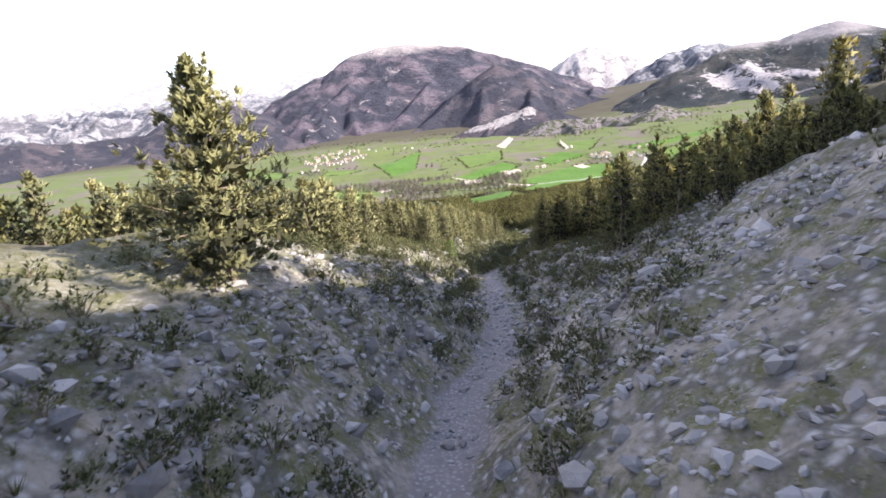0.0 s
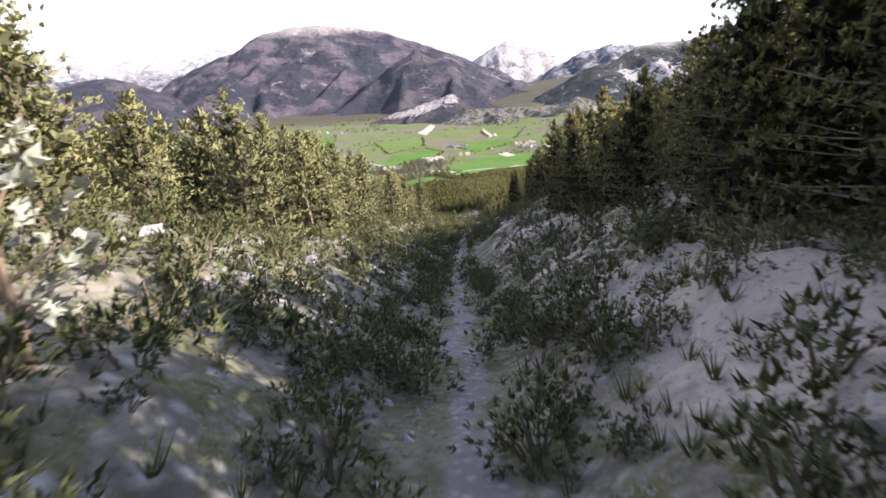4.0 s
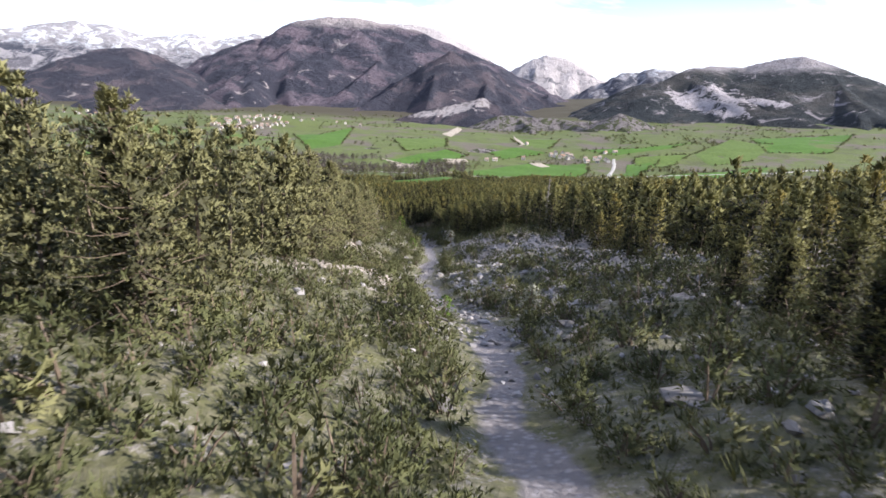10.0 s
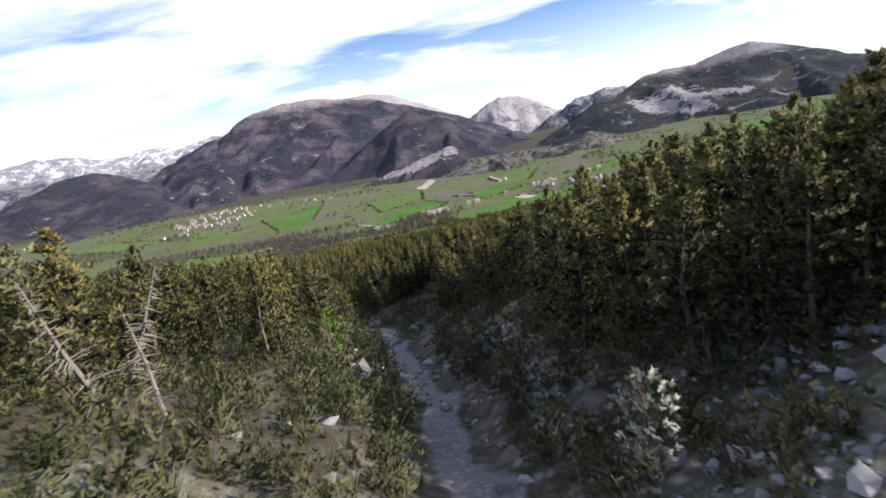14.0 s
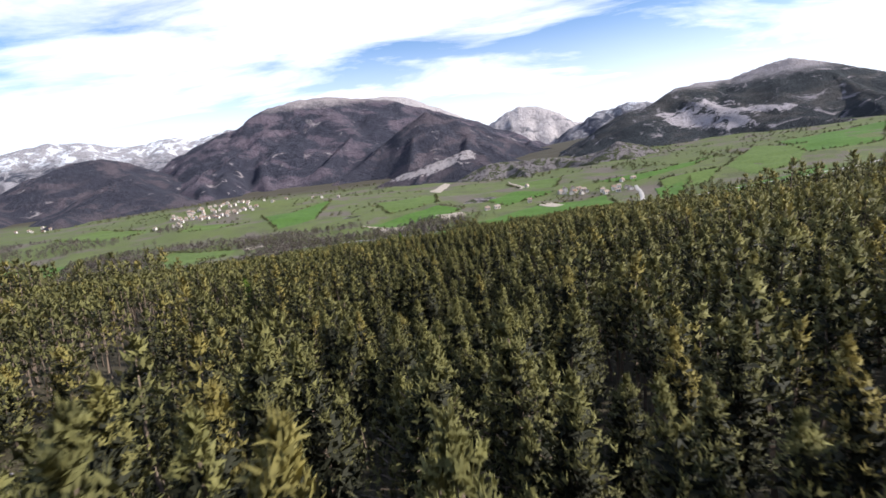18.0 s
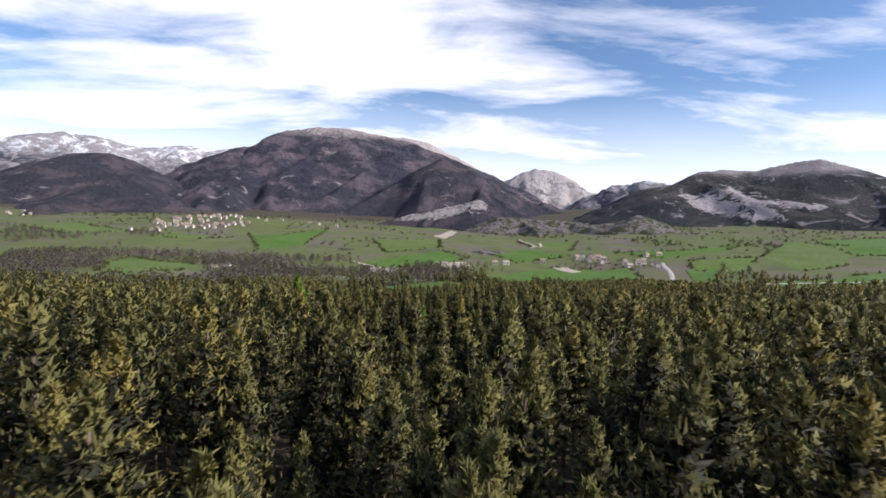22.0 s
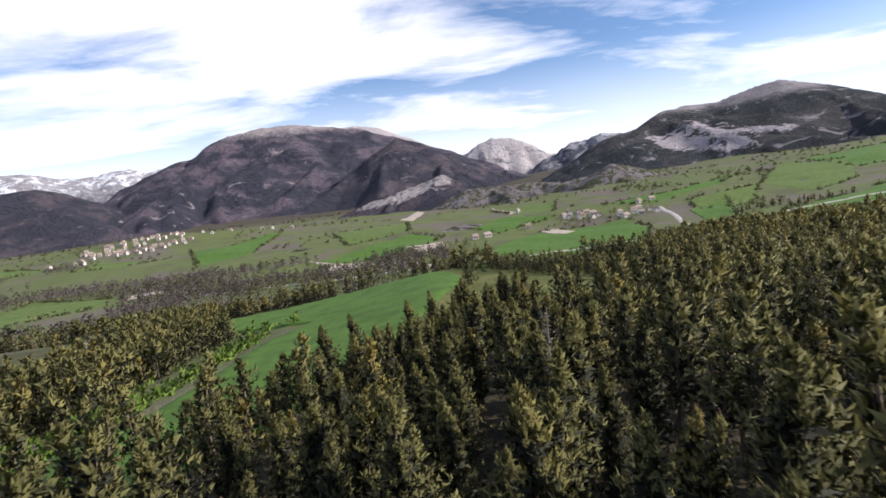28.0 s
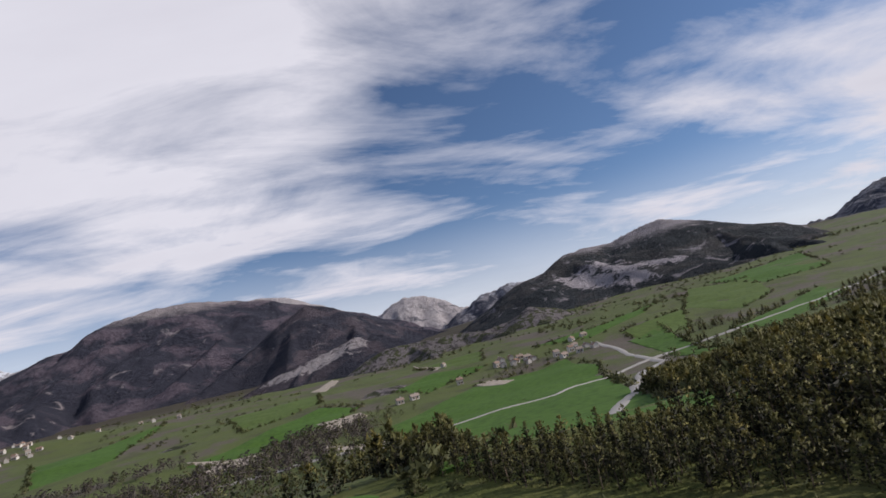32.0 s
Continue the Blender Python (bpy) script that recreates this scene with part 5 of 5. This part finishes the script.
for k, (x, y, s, lean) in enumerate(((-6.6, 178.5, 0.7, 2), (-4.9, 179, 0.45, 14), (3.2, 500, 0.95, 6), (2.4, 502, 0.8, -18), (-7.4, 253.4, 0.62, 16), (-6.8, 254.5, 0.55, -14), (-7.9, 254.8, 0.6, 24), (-16, 290, 0.8, 4), (8, 420, 1.0, 3), (-9, 380, 1.0, -3), (-6, 347, 0.95, 3), (17, 246, 1.2, 1))):
    place(snag, x, y, k * 77, s, first=k == 0, tilt=(lean, lean * 0.5))
log = tagged(new("fallen_log"), "bleached fallen tree trunk lying on the bank", "log", "fallen logs")
part("stem", mesh_of("stem", *join([tube([(-1.6, 0, 0.1), (0, 0.08, 0.13), (1.7, 0, 0.1)], [0.11, 0.09, 0.05], 7), tube([(0.3, 0, 0.1), (0.9, 0.5, 0.3), (1.2, 0.8, 0.5)], [0.04, 0.03, 0.01], 4)]), M_DEAD), log)
for k, (x, y, a, s) in enumerate(((-1.5, 235, 10, 1.0), (-2.5, 168, 20, 0.8), (-5, 158, 60, 0.7), (2.2, 199, -30, 1.1), (1.0, 196, 15, 1.2), (-4.5, 160, -20, 0.8), (9, 196, 50, 0.9), (8.5, 233, 70, 0.8), (3, 205, 100, 0.9), (-3, 215, 40, 0.7))):
    place(log, x, y, a, s, first=k == 0, sink=0.0)

# ---- valley woods and hedges ----


def woods(name, label, shapes, mat, spots, size, bark=None):
    x, y = np.array([s[0] for s in spots]), np.array([s[1] for s in spots])
    r = np.random.default_rng(len(spots))
    pos, turn, sz = np.stack([x, y, land(x, y) - 0.1], 1), r.uniform(0, 6.28, len(x)), r.uniform(size[0], size[1], len(x))
    ob = tagged(new(name), label, "forest", kind="stuff")
    part("crowns", leaves_mesh("crowns", scatter([s[1] for s in shapes], pos, turn, sz), mat), ob)
    part("trunks", mesh_of("trunks", *scatter([s[0] for s in shapes], pos, turn, sz), bark or M_BARK), ob)


def spread(x0, x1, y0, y1, gap, seed, keep=0.0, where=None):
    x, y, r = jitter_grid(x0, x1, y0, y1, gap, seed)
    ok = clear_of(x, y, FIELDS, 0.02) & (fbm(x / 70, y / 70, 3, seed + 2) > keep)
    for u, v in SPOTS:
        ok &= np.hypot(x - u, y - v) > 9
    if where is not None:
        ok &= where(x, y)
    return list(zip(x[ok], y[ok]))


small_leafy = [leafy_shape(30 + k, tall=6.5, wide=4.6, n=30, blades=4, size=0.85) for k in range(3)]
tiny_bush = [bush_shape(50 + k, 3.2, 2.6, 16, 4, 1.0) for k in range(3)]
beyond = lambda x, y: ~in_forest(x, y) & (y > 505)
woods("river_woodland", "grey-brown leafless woods along the river", small_leafy, M_BARE,
      spread(-420, 30, 640, 960, 8.2, 61, -0.08, beyond) + spread(-760, -380, 900, 1180, 11, 62, 0.02), (0.7, 1.2))
woods("spring_woodland", "broadleaved woods coming into leaf", small_leafy, M_SHRUB,
      spread(-420, 60, 620, 960, 10, 63, 0.03, beyond) + spread(-140, -60, 500, 660, 7, 64, -0.1, beyond) + spread(60, 330, 760, 1020, 10, 65, 0.06), (0.6, 1.1))
woods("valley_woodland", "dark pine wood between the field and the river", valley_pines, M_PINE_FAR,
      spread(-40, 75, 605, 640, 3.6, 66, -0.25) + spread(20, 330, 640, 790, 5.2, 67, -0.08, lambda x, y: y < 650 + 0.5 * x) + []
      + spread(-68, -39, 485, 590, 2.8, 69, -0.2, beyond) + spread(-330, -90, 500, 700, 6, 70, -0.12, beyond) + spread(-95, -45, 590, 720, 3.6, 75, -0.2, beyond) + spread(250, 700, 640, 900, 8.5, 71, -0.05), (0.75, 1.15))
woods("field_edge_bushes", "bright green bushes along the edge of the field", tiny_bush, M_LIME,
      [(-38 + 0.10 * k + 1.4 * math.sin(k * 2.1), 490 + 1.3 * k) for k in range(62)] + [(-27, 574), (-33, 576), (-37, 579), (-43, 583)], (0.45, 1.0))
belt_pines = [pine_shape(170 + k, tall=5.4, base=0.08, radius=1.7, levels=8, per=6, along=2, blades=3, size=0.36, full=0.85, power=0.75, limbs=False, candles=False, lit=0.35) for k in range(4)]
on_spur = lambda x, y: ~in_forest(x, y) & (x > lerp(y, (545, 557, 566, 575, 584, 600), (30, 27, 23, 18, 14, 11)))
woods("spur_woodland", "dark dense pine wood on the spur beside the pasture", belt_pines, M_PINE_FAR, spread(34, 72, 545, 625, 2.1, 68, -0.4, on_spur), (0.75, 1.1))
woods("young_spur_woodland", "low young pines at the foot of the spur", belt_pines, M_PINE_FAR, spread(11, 34, 545, 622, 1.7, 74, -0.36, on_spur), (0.4, 0.72))
woods("far_spur_woodland", "dark pine wood covering the far side of the spur", valley_pines, M_PINE_FAR, spread(72, 190, 540, 700, 2.7, 73, -0.38, on_spur), (0.95, 1.4))
woods("pine_belt", "dense pines covering the slope beside the pasture", mid_pines, M_PINE_FAR,
      spread(22, 120, 515, 575, 1.9, 72, -0.4, lambda x, y: ~in_forest(x, y) & ~on_spur(x, y) & (y < 530 + 0.45 * (x - 18))), (0.85, 1.15))
hedge = []
hr_ = random.Random(8)
for poly in FIELDS[3:24]:
    for k in range(len(poly)):
        (ax, ay), (bx, by) = poly[k], poly[(k + 1) % len(poly)]
        if hr_.random() < 0.28:
            continue
        n = int(math.hypot(bx - ax, by - ay) / 5.5)
        for j in range(n):
            if hr_.random() < 0.62:
                q = j / max(n, 1)
                hedge.append((ax + (bx - ax) * q + hr_.uniform(-2, 2), ay + (by - ay) * q + hr_.uniform(-2, 2)))
hedge += spread(-700, 900, 1000, 1650, 24, 81, 0.13)
woods("hedgerow", "bushy hedgerows between the fields", tiny_bush, M_SHRUB, hedge, (0.8, 1.7))
woods("hillside_scrub", "scrub and small trees on the slopes below the mountains", tiny_bush, M_SHRUB, spread(150, 1300, 1150, 1750, 17, 83, 0.12) + spread(-900, 150, 1480, 1900, 22, 84, 0.05), (1.0, 2.2))
pasture_bush = [bush_shape(70 + k, 2.4, 1.9, 60, 6, 0.34) for k in range(2)]
protos = [thing("bush", "dark round bush in the dry pasture", "shrub", "pasture bushes", *b, M_SHRUB, "foliage") for b in pasture_bush]
sow(protos, [(7.5, 580), (8, 574), (6.5, 566), (5, 558), (13, 570), (15, 565), (11, 560), (22, 560), (26, 570), (20, 553), (29, 566), (12, 586), (9, 590), (12, 552), (24, 580)], rr, (0.5, 1.3))

# ---- scrub and stones of the ravine ----
shrubs = [bush_shape(80 + k, 1.5, 1.15, 190, 8, 0.11, 0.32) for k in range(4)]
protos = [thing("shrub", "low dark green shrub on the stony bank", "shrub", "ravine shrubs", *b, M_SHRUB, "foliage") for b in shrubs]
sx, sy, r = jitter_grid(-18, 22, 4, 275, 1.7, 91)
d = sx - stream_x(sy)
thick = fbm(sx / 7, sy / 7, 3, 93) - np.where((d > 0) & (sy < 34), 0.10, 0) + lerp(sy, (0, 30, 45, 90, 200, 250), (-0.22, -0.14, 0.10, 0.18, 0.12, 0.12)) - np.where(d > 0, lerp(sy, (0, 80, 96, 116, 122, 180, 215, 250), (0.0, 0.0, 0.32, 0.32, -0.16, -0.1, 0.22, 0.1)), lerp(sy, (0, 80, 100, 130, 150, 200, 250), (0, 0, 0.14, 0.0, -0.08, 0.0, -0.08)))
ok = (np.abs(d) > lerp(sy, (0, 40, 65, 80, 150, 165), (2.4, 2.2, 1.6, 0.7, 0.7, 1.4))) & (thick > -0.05) & (np.abs(d) < 14)
sx, sy, d, thick = sx[ok], sy[ok], d[ok], thick[ok]
order = np.argsort(np.abs(d))
pick = np.zeros(len(sx), bool)
pick[order[:280]] = True
sow(protos, list(zip(sx[pick], sy[pick])), rr, (0.5, 1.35))
x2, y2, r = jitter_grid(-30, 27, 0, 345, 1.6, 95)
d2 = np.abs(x2 - stream_x(y2))
side = x2 - stream_x(y2)
ok = (d2 > lerp(y2, (0, 60, 75, 150, 165), (1.8, 1.6, 0.5, 0.5, 1.3))) & (fbm(x2 / 6, y2 / 6, 3, 97) > lerp(y2, (0, 85, 95, 165, 180), (-0.10, -0.10, -0.32, -0.32, -0.16)) - np.where((side < 0) & (y2 > 130), 0.2, 0) - np.where((side > 0) & (y2 > 125) & (y2 < 198), 0.16, 0) - np.where((y2 > 42) & (y2 < 80), np.where(side > 5, 0.25, 0.1), 0) + np.where(y2 < 38, 0.14, 0) + np.where((side > 1.5) & (y2 > 94) & (y2 < 118), 0.5, 0) + np.where((side > 0) & (y2 > 208) & (y2 < 248), 0.12, 0))
ok &= ((y2 < 290) | (d2 < 6)) & (d2 < 17)
x2, y2 = np.concatenate([x2[ok], sx[~pick]]), np.concatenate([y2[ok], sy[~pick]])
lowbush = [bush_shape(100 + k, 1.3, 0.95, 60, 5, 0.15, 0.34) for k in range(3)]
woods("scrub", "low scrub covering the banks of the ravine", lowbush, M_SHRUB, list(zip(x2, y2)), (0.45, 1.5))


def grass_shape(seed):
    r = np.random.default_rng(seed)
    n = 16
    a, l = r.uniform(0, 6.28, n), r.uniform(0.2, 0.5, n)
    b = np.stack([np.cos(a) * 0.12, np.sin(a) * 0.12, np.zeros(n)], 1) * r.uniform(0, 1, (n, 1))
    s = np.stack([-np.sin(a), np.cos(a), np.zeros(n)], 1) * 0.025
    tip = b + np.stack([np.cos(a) * l * 0.6, np.sin(a) * l * 0.6, l], 1)
    return np.stack([b - s, b + s, tip], 1).reshape(-1, 3), np.arange(n * 3).reshape(-1, 3)


x, y, r = jitter_grid(-20, 20, 0, 275, 0.72, 101)
ok = (np.abs(x - stream_x(y)) > 1.4) & (fbm(x / 4, y / 4, 3, 103) > lerp(y, (0, 60, 120), (0.06, 0.0, -0.3)) + np.where((x > stream_x(y)) & (((y > 200) & (y < 250)) | ((y > 92) & (y < 118))), 0.4, 0))
x, y = x[ok], y[ok]
grass = tagged(new("dry_grass"), "tussocks of dry yellow-green grass on the banks", "grass", kind="stuff")
part("tussocks", mesh_of("tussocks", *scatter([grass_shape(k) for k in range(4)], np.stack([x, y, land(x, y) - 0.03], 1), r.uniform(0, 6.28, len(x)), r.uniform(0.4, 1.0, len(x))), M_DRY), grass)

stones = [stone_shape(k) for k in range(8)]
x, y, r = jitter_grid(-14, 20, 2, 262, 0.62, 111)
d = x - stream_x(y)
slope = lerp(y, (0, 40, 80, 190, 205, 240, 262), (0.75, 0.6, 0.15, 0.2, 0.6, 0.55, 0.2))
want = np.where(np.abs(d) < lerp(y, (0, 40, 80), (2.4, 2.4, 1.3)), 0.62, np.where(d > 0, slope, lerp(y, (0, 40, 80, 140, 262), (0.7, 0.45, 0.2, 0.08, 0.08))))
ok = (r.random(len(x)) < want * np.clip(fbm(x / 3, y / 3, 3, 113) * 4 + 0.75, 0, 1))
x, y, d = x[ok], y[ok], d[ok]
size = np.exp(r.normal(-2.0, 0.5, len(x))) * np.where(np.abs(d) < 2.4, 0.7, 1.15)
scree = tagged(new("scree"), "loose grey limestone rubble on the slopes and stream bed", "rubble", kind="stuff")
x2, y2, r2 = jitter_grid(-13, 16, 3, 62, 0.42, 117)
d2 = x2 - stream_x(y2)
ok = r2.random(len(x2)) < np.clip(fbm(x2 / 4, y2 / 4, 3, 119) * 4 + 0.55, 0, 1) * lerp(y2, (0, 45, 62), (1, 0.8, 0.3))
x, y, size = np.concatenate([x, x2[ok]]), np.concatenate([y, y2[ok]]), np.concatenate([size, np.exp(r2.normal(-2.05, 0.55, ok.sum()))])
x2, y2, r2 = jitter_grid(3, 22, 196, 258, 0.4, 118)
ok = r2.random(len(x2)) < np.clip(fbm(x2 / 3, y2 / 3, 3, 121) * 4 + 0.75, 0, 1)
x, y, size = np.concatenate([x, x2[ok]]), np.concatenate([y, y2[ok]]), np.concatenate([size, np.exp(r2.normal(-2.2, 0.5, ok.sum()))])
x2, y2, r2 = jitter_grid(-30, 6, 262, 345, 0.5, 123)
d2 = np.abs(x2 - stream_x(y2))
ok = (d2 < 3.2) & (r2.random(len(x2)) < np.clip(fbm(x2 / 5, y2 / 5, 3, 127) * 4 + 0.55, 0, 1))
x, y, size = np.concatenate([x, x2[ok]]), np.concatenate([y, y2[ok]]), np.concatenate([size, np.exp(r2.normal(-1.6, 0.5, ok.sum()))])
part("stones", mesh_of("stones", *scatter(stones, np.stack([x, y, land(x, y) + size * 0.1], 1), r.uniform(0, 6.28, len(x)), size), M_SCREE), scree)
protos = []
br = random.Random(12)
spots = []
while len(spots) < 240:
    y = br.uniform(4, 258)
    side = br.choice((-1, 1))
    d = side * br.uniform(1.8, 11)
    if br.random() < lerp(y, (0, 35, 70, 190, 205, 258), (1, 0.9, 0.25, 0.3, 0.8, 0.5)):
        spots.append((float(stream_x(y)) + d, y))
for k in range(6):
    ob = tagged(new("rock", mesh_of("rock", *stone_shape(40 + k), M_STONE)), "rough grey limestone block on the slope", "rock", "ravine rocks")
    protos.append(ob)
for k, (x, y) in enumerate(spots):
    s = br.uniform(0.16, 0.42) * (1.3 if y < 30 and br.random() < 0.4 else 1)
    m = pose(x, y, float(land(x, y)) + s * 0.05, br.uniform(-30, 30), br.uniform(-30, 30), br.uniform(0, 360)) @ Matrix.Scale(s if k < 6 else s / protos[k % 6].scale.x, 4)
    if k < 6:
        protos[k].matrix_basis = m
    else:
        copy_thing(protos[k % 6], m)

# ribs of bedrock in the bank at the head of the ravine
ribs = []
for k in range(4):
    v, f = stone_shape(60 + k)
    ribs.append(tagged(new("rock_outcrop", mesh_of("rock_outcrop", v * (1.5, 0.7, 1.3), f, M_STONE)), "jagged rib of grey bedrock in the ravine bank", "rock", "rock outcrops"))
for k in range(36):
    y = br.uniform(9, 52)
    side = -1 if br.random() < 0.9 else 1
    x = float(stream_x(y)) + side * br.uniform(2.6, 8.5)
    s = br.uniform(0.25, 0.6)
    m = pose(x, y, float(land(x, y)) - s * 0.25, br.uniform(-20, 20), br.uniform(20, 55) * side, br.uniform(-35, 35)) @ Matrix.Scale(s if k < 4 else s / ribs[k % 4].scale.x, 4)
    if k < 4:
        ribs[k].matrix_basis = m
    else:
        copy_thing(ribs[k % 4], m)

x, y, r = jitter_grid(2, 24, 198, 262, 1.5, 131)
ok = (x - stream_x(y) > 1.6) & (fbm(x / 5, y / 5, 2, 133) > -0.08)
cushions = [bush_shape(160 + k, 0.8, 0.55, 40, 6, 0.15, 0.3) for k in range(3)]
woods("cushion_plants", "small dark cushion shrubs dotted over the scree", cushions, M_SHRUB, list(zip(x[ok], y[ok])), (0.35, 1.0))
